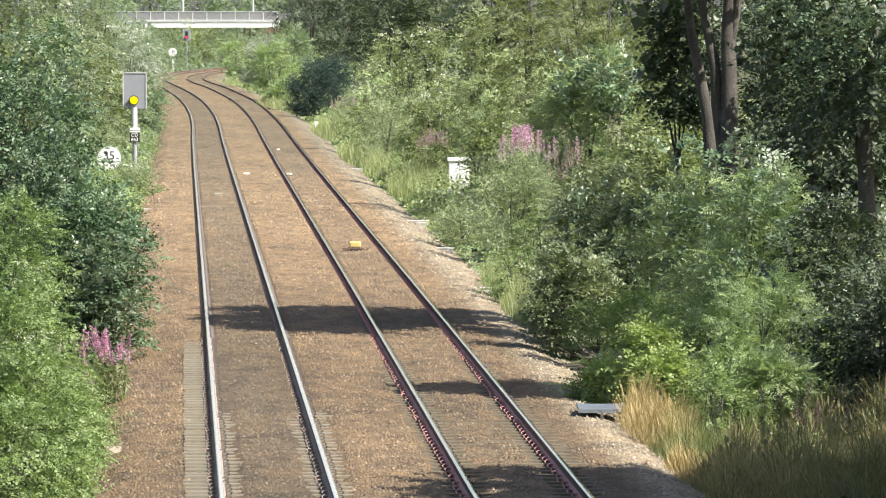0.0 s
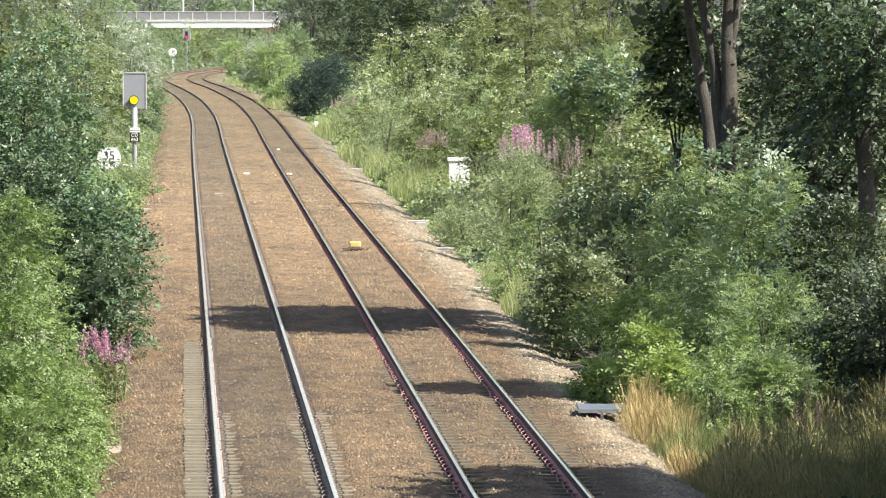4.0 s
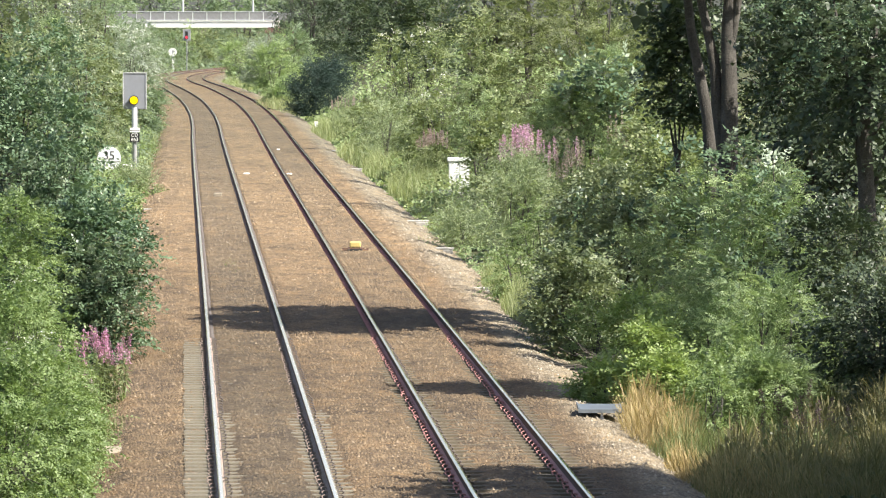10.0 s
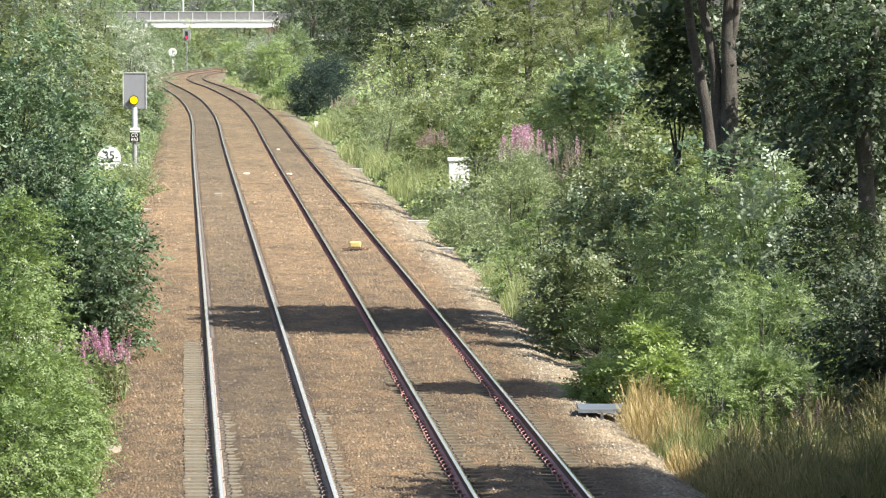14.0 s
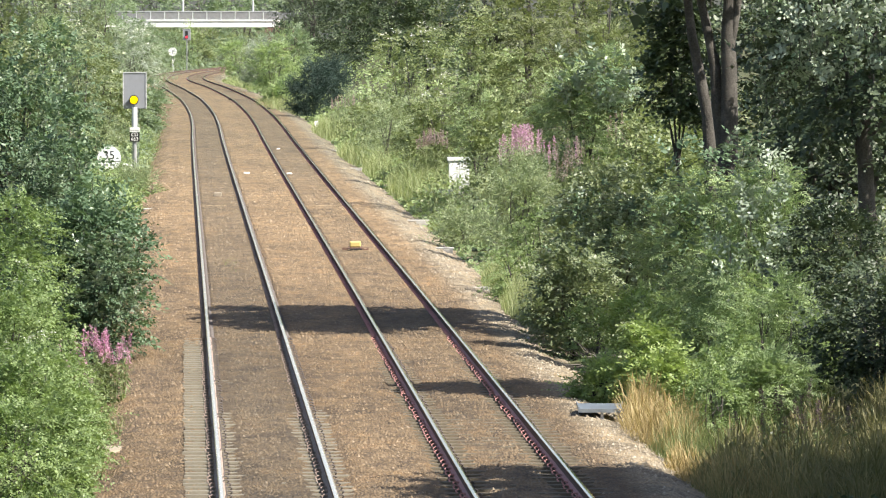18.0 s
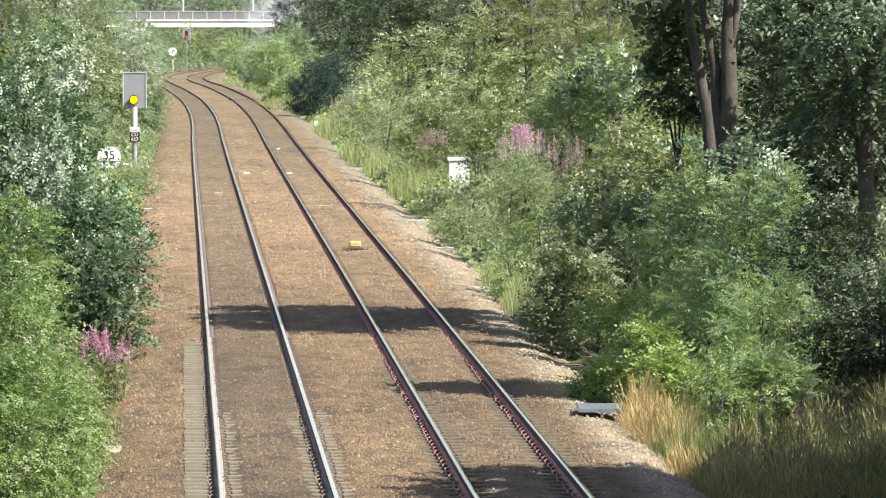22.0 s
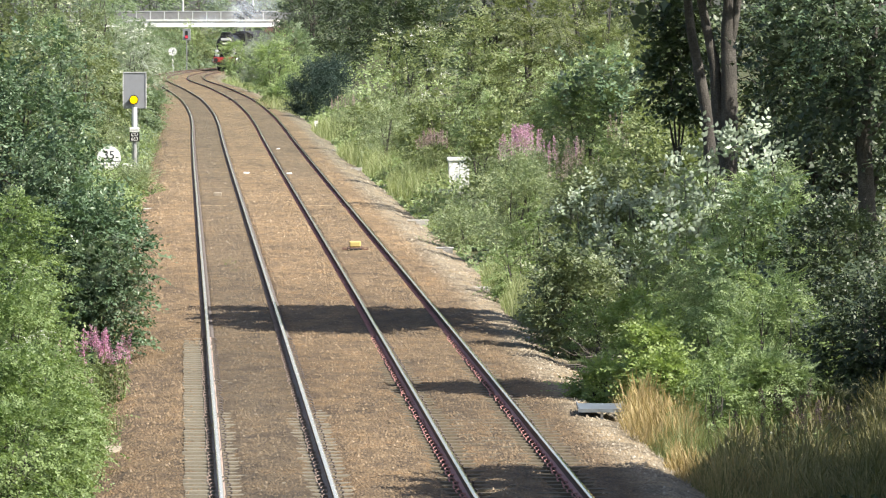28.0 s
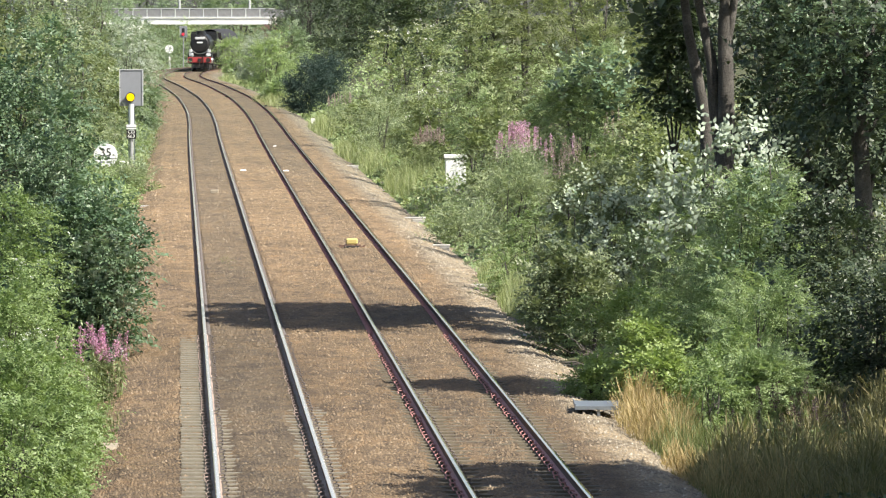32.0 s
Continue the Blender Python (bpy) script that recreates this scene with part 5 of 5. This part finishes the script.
plant('birch', 4.53, 93.5, 0.49, 1.31, 3600, 173, groups=4, sway=2.0)
plant('ash', 5.03, 92, 0.57, 1.17, 1900, 174, groups=4, sway=2.5)
plant('birch', 5.16, 97, 0.84, 1.08, 4000, 114, groups=4, sway=2.0)
plant('birch', 4.17, 91, 0.59, 1.03, 3600, 175, groups=4, sway=2.0)
plant('birch', 1.63, 135, 0.65, 1.22, 3200, 115, groups=2, sway=2.0)
plant('willow', 1.99, 160, 1.16, 2.69, 9000, 116, groups=6, sway=2.0)
plant('willow', 0.64, 168, 0.90, 0.90, 4200, 117, groups=4, sway=2.0)
plant('birch', 2.19, 138, 0.73, 2.23, 4500, 118, groups=4, sway=2.0)
plant('hazel', 6.11, 140, 1.21, 4.04, 5000, 119, groups=4, sway=1.5)
plant('hazel', 5.41, 136, 0.78, 3.85, 5000, 120, groups=2, sway=1.5)
plant('hazel', 3.91, 138, 1.06, 3.28, 5000, 121, groups=4, sway=1.5)
plant('ashtree', 4.59, 195, 2.80, 8.28, 4200, 122, mix='olive', bottom=0.1, groups=6, sway=1.2)
plant('ashtree', 4.28, 178, 1.28, 5.21, 2500, 123, mix='ash', groups=2, sway=1.2)
plant('hazel', 1.53, 225, 1.18, 6.43, 6000, 124, groups=2)
plant('ash', 1.29, 205, 0.98, 4.26, 1800, 125, groups=2, sway=1.5)
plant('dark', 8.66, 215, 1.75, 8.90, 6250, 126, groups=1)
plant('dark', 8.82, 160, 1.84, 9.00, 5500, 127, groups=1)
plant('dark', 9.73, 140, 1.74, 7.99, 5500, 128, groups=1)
plant('elder', -1.85, 280.5, 2.01, 5.65, 7150, 129, groups=2, extra=(CREAM, 26, 0.12))
plant('elder', -0.43, 235, 1.01, 3.96, 4500, 130, groups=2, extra=(CREAM, 22, 0.1))
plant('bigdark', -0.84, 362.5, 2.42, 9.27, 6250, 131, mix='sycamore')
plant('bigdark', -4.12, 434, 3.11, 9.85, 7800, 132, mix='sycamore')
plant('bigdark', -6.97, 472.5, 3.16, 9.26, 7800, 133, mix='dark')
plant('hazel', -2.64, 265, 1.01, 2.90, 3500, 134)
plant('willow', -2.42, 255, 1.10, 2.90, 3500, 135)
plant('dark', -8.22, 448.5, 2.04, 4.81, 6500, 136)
# extra yew whose near-black leaves only widen the darkness of the hollow
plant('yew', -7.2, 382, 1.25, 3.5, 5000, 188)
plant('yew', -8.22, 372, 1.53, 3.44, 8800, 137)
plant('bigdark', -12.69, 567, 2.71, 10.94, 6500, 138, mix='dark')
plant('hazel', 0.02, 225, 0.97, 2.01, 2600, 139)
plant('willow', -4.93, 318, 0.85, 1.91, 2600, 190)
plant('hazel', -3.70, 300, 1.29, 2.10, 2800, 191)
plant('elder', -0.98, 248, 1.13, 2.40, 3000, 192, extra=(CREAM, 16, 0.1))
plant('bigdark', 2.18, 300, 2.01, 10.77, 4000, 193)
plant('willow', -2.14, 258, 1.17, 1.63, 2600, 189)
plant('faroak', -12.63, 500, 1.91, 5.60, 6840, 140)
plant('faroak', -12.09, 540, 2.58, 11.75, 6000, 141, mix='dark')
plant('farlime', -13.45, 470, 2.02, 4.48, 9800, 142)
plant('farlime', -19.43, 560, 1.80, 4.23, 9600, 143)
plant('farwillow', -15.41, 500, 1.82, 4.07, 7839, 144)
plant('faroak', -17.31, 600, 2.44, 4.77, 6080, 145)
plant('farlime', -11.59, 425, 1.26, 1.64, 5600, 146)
plant('hazel', 3.63, 124, 1.07, 3.23, 6000, 150, groups=6, sway=2.0)
plant('maple', 2.55, 115, 0.81, 1.86, 12000, 151, groups=6, sway=2.0)
plant('ash', 5.23, 107, 1.28, 2.48, 2500, 152, groups=6, sway=2.5)
plant('ash', 5.35, 95, 0.90, 2.27, 1900, 153, groups=6, sway=2.5)
plant('hazel', 5.33, 150, 1.36, 4.10, 5000, 154, groups=2)
plant('ashtree', 6.09, 201.6, 1.93, 5.65, 2900, 155, groups=2, sway=1.2)
plant('hazel', 1.93, 190, 1.27, 3.50, 4500, 156)
plant('faroak', -8.83, 600, 4.02, 14.64, 4810, 160, mix='sycamore')
plant('bigdark', -3.26, 532, 3.57, 14.72, 4810, 161, mix='sycamore')
plant('faroak', 1.50, 340, 2.28, 11.69, 3700, 162, mix='olive')
plant('bigdark', 4.33, 300, 2.15, 11.63, 3700, 163, mix='olive')
plant('faroak', 6.61, 270, 2.07, 11.62, 3700, 164, mix='hazel')
plant('bigdark', 8.75, 240, 1.95, 11.49, 3700, 165, mix='dark')
plant('faroak', 10.41, 215, 1.85, 10.95, 3700, 166, mix='dark')
plant('bigdark', 11.65, 190, 1.73, 10.41, 3700, 167)
plant('faroak', 12.38, 170, 1.55, 9.98, 3700, 168)
plant('faroak', -19.63, 260, 1.87, 9.93, 3700, 180)
plant('bigdark', -21.76, 330, 2.37, 10.58, 3700, 181)
plant('faroak', -23.69, 400, 2.49, 10.72, 3700, 182)
plant('bigdark', -11.25, 150, 0.86, 5.82, 3700, 183)
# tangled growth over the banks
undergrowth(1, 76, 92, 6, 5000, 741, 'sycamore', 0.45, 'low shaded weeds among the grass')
undergrowth(-1, 200, 330, 3.5, 5500, 742, 'verge', 0.45, 'bright green weeds along the ballast')
undergrowth(1, 170, 300, 3.5, 5500, 743, 'verge', 1.0, 'bright green weeds along the ballast')
undergrowth(-1, 76, 94, 5, 4500, 740, 'birch', 0.7, 'tangled green undergrowth on the bank')
undergrowth(1, 92, 106, 14, 5000, 700, 'ash', 1.1, 'tangled green undergrowth on the bank')
undergrowth(-1, 92, 106, 10, 2500, 720, 'hazel', 0.8, 'tangled green undergrowth on the bank')
undergrowth(1, 106, 130, 14, 8000, 701, 'hazel', 1.1, 'tangled green undergrowth on the bank')
undergrowth(-1, 106, 130, 10, 4000, 721, 'birch', 0.8, 'tangled green undergrowth on the bank')
undergrowth(1, 130, 175, 14, 10000, 702, 'ash', 1.1, 'tangled green undergrowth on the bank')
undergrowth(-1, 130, 175, 10, 5000, 722, 'hazel', 0.8, 'tangled green undergrowth on the bank')
undergrowth(1, 175, 240, 14, 9000, 703, 'hazel', 1.1, 'tangled green undergrowth on the bank')
undergrowth(-1, 175, 240, 10, 4500, 723, 'birch', 0.8, 'tangled green undergrowth on the bank')
undergrowth(1, 240, 340, 14, 8000, 704, 'verge', 1.1, 'tangled green undergrowth on the bank')
undergrowth(-1, 240, 340, 10, 4000, 724, 'farleaf', 0.8, 'tangled green undergrowth on the bank')
undergrowth(1, 340, 480, 22, 7000, 705, 'verge', 1.1, 'tangled green undergrowth on the bank')
undergrowth(-1, 340, 480, 18, 3500, 725, 'farleaf', 0.8, 'tangled green undergrowth on the bank')
undergrowth(1, 480, 700, 22, 7000, 706, 'verge', 1.1, 'tangled green undergrowth on the bank')
undergrowth(-1, 480, 700, 18, 3500, 726, 'farleaf', 0.8, 'tangled green undergrowth on the bank')
# the bank beside the left-hand track
plant('poplar', -7.67, 117, 0.97, 4.25, 14000, 201, groups=8, sway=2.0)
plant('poplar', -8.79, 122, 1.65, 5.97, 15000, 202, groups=8, sway=2.0)
plant('poplar', -6.65, 113, 0.92, 3.02, 13000, 203, groups=6, sway=2.0)
plant('birch', -7.29, 99, 0.90, 3.43, 17000, 204, groups=8, sway=2.0)
plant('birch', -6.64, 92, 0.97, 2.40, 17000, 205, groups=8, sway=2.0, extra=(CREAM, 16, 0.03))
plant('birch', -5.91, 85, 1.00, 1.56, 19000, 206, groups=8, sway=2.0, extra=(CREAM, 16, 0.03))
plant('birch', -5.62, 88, 0.48, 0.89, 8500, 207, groups=4, sway=2.0)
plant('birch', -5.31, 80, 0.46, 0.62, 6500, 231, groups=4, sway=2.0)
plant('willow', -14.83, 262, 1.07, 3.81, 3600, 232)
plant('willow', -13.93, 240, 0.86, 2.53, 3200, 233)
plant('birch', -14.43, 285, 0.82, 0.18, 2200, 234)
plant('birch', -5.70, 78, 0.82, 1.28, 12000, 208, groups=6, sway=2.0)
plant('hazel', -12.71, 175, 1.42, 7.74, 9000, 209, groups=2, mix='maple')
plant('hazel', -14.71, 235, 1.57, 7.33, 7000, 210, groups=2, mix='maple')
plant('hazel', -14.68, 255, 1.28, 5.47, 5500, 211, groups=2)
plant('farpale', -14.52, 262, 1.38, 3.94, 5472, 212)
plant('ash', -10.78, 160, 0.92, 6.09, 3000, 213, groups=4, sway=1.5)
plant('farpale', -16.53, 330, 1.12, 2.37, 4560, 214)
plant('farpale', -17.73, 290, 1.53, 5.35, 5472, 235)
plant('elder', -20.86, 400, 1.88, 5.36, 8320, 215, mix='silver', extra=(CREAM, 46, 0.14))
plant('farpale', -25.79, 500, 3.11, 5.84, 10944, 216)
plant('farwillow', -30.57, 590, 2.40, 4.23, 8000, 217)
plant('faroak', -27.28, 480, 2.76, 8.39, 12160, 218)
plant('faroak', -29.69, 560, 2.68, 6.30, 9728, 219)
plant('willow', -11.66, 222, 0.74, 0.48, 2600, 220)
plant('birch', -10.63, 215, 0.67, 0.25, 1600, 221)
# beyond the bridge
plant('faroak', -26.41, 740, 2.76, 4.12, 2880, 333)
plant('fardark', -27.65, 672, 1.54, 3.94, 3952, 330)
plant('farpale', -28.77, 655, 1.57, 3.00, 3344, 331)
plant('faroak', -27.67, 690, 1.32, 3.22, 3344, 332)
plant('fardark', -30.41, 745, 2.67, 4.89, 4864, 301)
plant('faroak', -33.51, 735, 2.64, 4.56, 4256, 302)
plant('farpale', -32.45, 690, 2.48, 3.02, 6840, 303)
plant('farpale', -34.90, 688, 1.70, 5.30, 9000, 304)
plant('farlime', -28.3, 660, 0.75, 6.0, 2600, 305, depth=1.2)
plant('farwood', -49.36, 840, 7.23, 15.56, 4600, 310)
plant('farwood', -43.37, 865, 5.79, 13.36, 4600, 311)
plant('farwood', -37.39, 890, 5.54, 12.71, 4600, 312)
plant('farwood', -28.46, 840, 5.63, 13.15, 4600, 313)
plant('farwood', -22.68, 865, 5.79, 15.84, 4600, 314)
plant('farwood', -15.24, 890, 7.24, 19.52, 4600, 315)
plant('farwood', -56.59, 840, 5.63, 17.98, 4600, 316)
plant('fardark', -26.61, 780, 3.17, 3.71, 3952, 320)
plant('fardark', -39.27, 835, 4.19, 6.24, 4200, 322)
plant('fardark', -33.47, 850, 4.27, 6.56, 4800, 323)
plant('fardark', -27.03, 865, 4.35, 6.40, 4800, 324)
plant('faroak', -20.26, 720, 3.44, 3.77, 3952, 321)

# silver-backed sprays that the gusts turn over
_pop = [o for o in scene.objects if o.get("label") == SPECIES["poplar"][3]]
_syc = [o for o in scene.objects if o.get("label") == SPECIES["sycamore"][3]]
_map = [o for o in scene.objects if o.get("label") == SPECIES["maple"][3]]
_tre = [o for o in scene.objects if o.get("label") == SPECIES["ashtree"][3]]
_ash = [o for o in scene.objects if o.get("label") == SPECIES["ash"][3]]
for _i, (_o, _n, _h, _dp, _z0, _z1, _dx, _big, _a, _b) in enumerate((
        (_pop[0], 60, 1.0, 1.0, 0.8, 4.0, 0, 1.0, 20.5, 25.9), (_pop[1], 70, 1.5, 1.5, 2.2, 5.6, 0, 1.0, 19.9, 26.1), (_pop[2], 60, 1.0, 1.0, 0.6, 2.6, 0, 1.0, 22.6, 25.8),
        (_syc[0], 60, 1.7, 1.7, 2.4, 5.6, 0, 1.5, 15.4, 18.4), (_syc[0], 30, 1.6, 1.7, 3.2, 5.6, 0, 1.5, 18.0, 22.2), (_syc[1], 50, 1.9, 1.9, 3.6, 6.2, 0, 1.5, 15.5, 18.5),
        (_syc[1], 14, 1.5, 1.9, 4.0, 6.0, 0, 1.5, 18.5, 24.0), (_ash[1], 2, 0.12, 0.2, 3.6, 4.0, 0.12, 1.2, -5.0, 40.0), (_ash[1], 36, 0.8, 1.0, 0.8, 3.4, 0, 1.2, 14.0, 18.3),
        (_tre[1], 26, 1.3, 1.5, 2.3, 4.3, 0.45, 2.2, 18.4, 21.4), (_map[0], 34, 1.3, 1.3, 0.8, 3.4, 0.2, 1.25, 26.6, 40.0), (_ash[0], 36, 1.2, 1.1, 1.6, 4.4, 0.3, 1.5, 27.2, 40.0))):
    sprays(_o, front_places(40 + _i, _n, _h, _dp, _z0, _z1, _dx), 500 + _i, _a, _b, size=(0.065 * _big, 0.11 * _big))

# ---- grasses and flowers ----
grass_patch('dry_grass', 3.39, 92.5, 0.52, 4.5, 3300, 1.15, STRAW, 401, 'tall dry straw-coloured grass beside the ballast', heads=True, width=0.0032)
grass_patch('dry_grass', 3.69, 85, 0.43, 3.0, 2600, 0.6, STRAW, 422, 'reddish dry grass at the edge of the shade', heads=True, width=0.0032)
grass_patch('dry_grass', 3.76, 89, 0.64, 3.0, 3600, 0.9, GRASS, 402, 'green and yellow grass beside the ballast')
grass_patch('green_grass', 4.59, 93, 1.07, 4.5, 4500, 0.95, GRASS, 403, 'tall green grass at the edge of the bushes')
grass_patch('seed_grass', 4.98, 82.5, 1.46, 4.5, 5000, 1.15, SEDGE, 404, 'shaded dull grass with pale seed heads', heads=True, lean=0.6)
grass_patch('seed_grass', 4.95, 82, 1.45, 5.0, 6000, 0.5, GRASS, 405, 'shaded green grass')
grass_patch('seed_grass', 4.28, 80.5, 0.69, 2.2, 800, 1.05, STRAW, 424, 'tall pale seeding grass stems', heads=True, width=0.003)
grass_patch('green_grass', 2.07, 130, 0.75, 6, 3500, 1.2, VERGE_GRASS, 421, 'tall pale green grass beside the ballast', width=0.007)
grass_patch('green_grass', 1.85, 142, 0.82, 9, 4000, 1.1, VERGE_GRASS, 406, 'tall pale green grass beside the ballast', width=0.008)
grass_patch('green_grass', -0.81, 218, 1.15, 14, 4400, 1.5, VERGE_GRASS, 407, 'tall yellow-green grass beside the ballast', width=0.01, lean=0.8)
grass_patch('green_grass', -2.10, 246, 1.18, 14, 3600, 1.4, VERGE_GRASS, 423, 'tall yellow-green grass beside the ballast', width=0.011, lean=0.8)
grass_patch('green_grass', -3.46, 270, 1.29, 18, 3600, 1.4, VERGE_GRASS, 408, 'yellow-green verge grass', width=0.012, lean=0.8)
grass_patch('green_grass', -5.65, 325, 1.56, 20, 3400, 1.5, VERGE_GRASS, 409, 'yellow-green verge grass', width=0.014, lean=0.8)
grass_patch('green_grass', -10.9, 410, 1.96, 30, 3000, 1.2, VERGE_GRASS, 410, 'pale verge grass far along the line', width=0.018, lean=0.8)
grass_patch('green_grass', -17.1, 520, 2.24, 40, 2600, 1.1, VERGE_GRASS, 411, 'pale verge grass far along the line', width=0.024, lean=0.8)
grass_patch('green_grass', -12.72, 250, 0.90, 25, 2000, 0.5, GRASS, 412, 'green verge grass around the signal')
grass_patch('green_grass', -14.83, 300, 0.93, 40, 2000, 0.5, GRASS, 413, 'green verge grass beside the ballast', width=0.012)
grass_patch('green_grass', -5.22, 84, 0.24, 4, 600, 0.45, GRASS, 425, 'ragged yellow-green grass at the foot of the birch', lean=0.7)
grass_patch('green_grass', -5.29, 95, 0.34, 6, 800, 0.4, GRASS, 426, 'ragged yellow-green grass beside the willowherb', lean=0.7)
grass_patch('low_weeds', -5.4, 88, 0.4, 6, 1500, 0.4, GRASS, 414, 'low weeds at the ballast edge')
grass_patch('low_weeds', -5.59, 105, 0.38, 10, 1200, 0.3, GRASS, 415, 'low weeds at the ballast edge')
grass_patch('low_weeds', 1.37, 135, 0.90, 14, 1400, 0.4, GRASS, 416, 'low weeds at the ballast edge')
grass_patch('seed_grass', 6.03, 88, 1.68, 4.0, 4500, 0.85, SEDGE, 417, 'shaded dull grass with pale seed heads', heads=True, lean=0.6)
grass_patch('green_grass', 5.46, 95, 0.86, 4.0, 4000, 0.9, GRASS, 418, 'tall green grass at the edge of the bushes')
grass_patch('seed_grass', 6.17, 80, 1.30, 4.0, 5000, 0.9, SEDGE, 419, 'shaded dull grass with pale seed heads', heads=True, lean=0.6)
grass_patch('low_weeds', -5.43, 151, 0.24, 5, 260, 0.14, GRASS, 420, 'a few green weeds growing between the rails', base=-0.15)
fireweed(-5.82, 101, 0.52, 30, 0.88 - gz(-5.82, 101), 601, MAGENTA, 'bright pink willowherb in flower beside the ballast')
fireweed(2.3, 168, 0.8, 64, 2.98 - gz(2.3, 168), 602, PINK, 'tall pink willowherb in flower behind the willow')
fireweed(-5.97, 95, 0.30, 16, 0.66 - gz(-5.97, 95), 609, PINK_OLD, 'fading willowherb among birch leaves')
fireweed(-0.37, 222, 0.67, 30, 1.86 - gz(-0.37, 222), 603, PINK_OLD, 'faded pink willowherb among grass')
fireweed(3.26, 146, 0.52, 20, 3.01 - gz(3.26, 146), 604, PINK_OLD, 'faded pink willowherb spikes on the bank')
fireweed(4.46, 150, 0.36, 8, 3.64 - gz(4.46, 150), 605, PINK_OLD, 'faded pink willowherb spikes on the bank')
fireweed(5.07, 84, 0.84, 14, 0.97 - gz(5.07, 84), 606, DULL, 'withered purple willowherb in the shade')
fireweed(-5.08, 312, 0.78, 12, 1.93 - gz(-5.08, 312), 607, PINK_OLD, 'faded willowherb beside the line')
fireweed(-0.12, 206, 0.45, 26, 0.16 - gz(-0.12, 206), 610, CREAM, 'white flowering weeds at the foot of the cabinet', head='white flower heads')
fireweed(-12.01, 228, 0.40, 8, 0.32 - gz(-12.01, 228), 608, PINK_OLD, 'faded willowherb at the foot of the signal')


# ---- what moves ----
def engine_d(t):
    return 583.0 + 8.5 * (32.0 - t)


def engine_pose(t, behind=0.0, base=12.0):
    d = engine_d(t) + behind
    x0, x1 = right_x(d), right_x(d + base)
    return Matrix.Translation((x0, d, float(line_z(d)))) @ pose(0, 0, 0, 0, 0, math.degrees(-math.atan2(x1 - x0, base)))


def motions():
    walk(LOCO, [(t, engine_pose(t)) for t in np.arange(0, 32.01, 1.0)])
    for c in COACHES:
        walk(c, [(t, engine_pose(t, 18.9, 17.0)) for t in np.arange(0, 32.01, 1.0)])
    for w, at, r in WHEELS:
        step = 1.2 * r / 8.5
        n = int(math.ceil(32.0 / step))
        walk(w, [(32.0 * i / n, Matrix.Translation(at) @ pose(0, 0, 0, math.degrees(8.5 * 32.0 * i / n / r))) for i in range(n + 1)])
    for ob, i in PUFFS:
        born = 18.6 + 0.74 * i
        rows = []
        for t in np.arange(0, 32.01, 1.0):
            if t < born:
                d = engine_d(t)
                p = Vector((right_x(d + 2), d + 2, -6.0 + 10.4 * float(smooth(born - 1.0, born, t))))
                turn = 0
            else:
                d0, age = engine_d(born), t - born
                p = Vector((right_x(d0 + 2) + 0.2 * age, d0 + 2 - 2.0 * age, float(line_z(d0)) + 4.6 + 0.95 * age))
                turn = 14 * age
            rows.append((t, Matrix.Translation(p) @ pose(0, 0, 0, 0, 0, turn)))
        walk(ob, rows)
    for ob, at, amp, ph in SWAYING:
        rows = []
        for t in np.arange(0, 32.01, 0.8):
            gust = 0.55 + 0.45 * math.sin(0.37 * t + 0.5 * ph)
            a = amp * gust * math.sin(1.9 * t + ph)
            b = amp * gust * math.sin(1.37 * t + 2.1 * ph)
            rows.append((t, Matrix.Translation(at) @ pose(0, 0, 0, a, b, 0.6 * a)))
        walk(ob, rows)
    for ob, at, t0, t1, ph in FLIPPING:
        rows = []
        for t in np.arange(0, 32.01, 0.5):
            on = float(smooth(t0 - 0.8, t0 + 0.8, t) * (1 - smooth(t1 - 0.8, t1 + 0.8, t)))
            a = 4 * math.sin(2.2 * t + ph) - on * (92 + 14 * math.sin(ph * 3) + 18 * math.sin(3.1 * t + ph))
            rows.append((t, Matrix.Translation(at) @ pose(0, 0, 0, a, 6 * math.sin(1.7 * t + ph), 0)))
        walk(ob, rows)


motions()
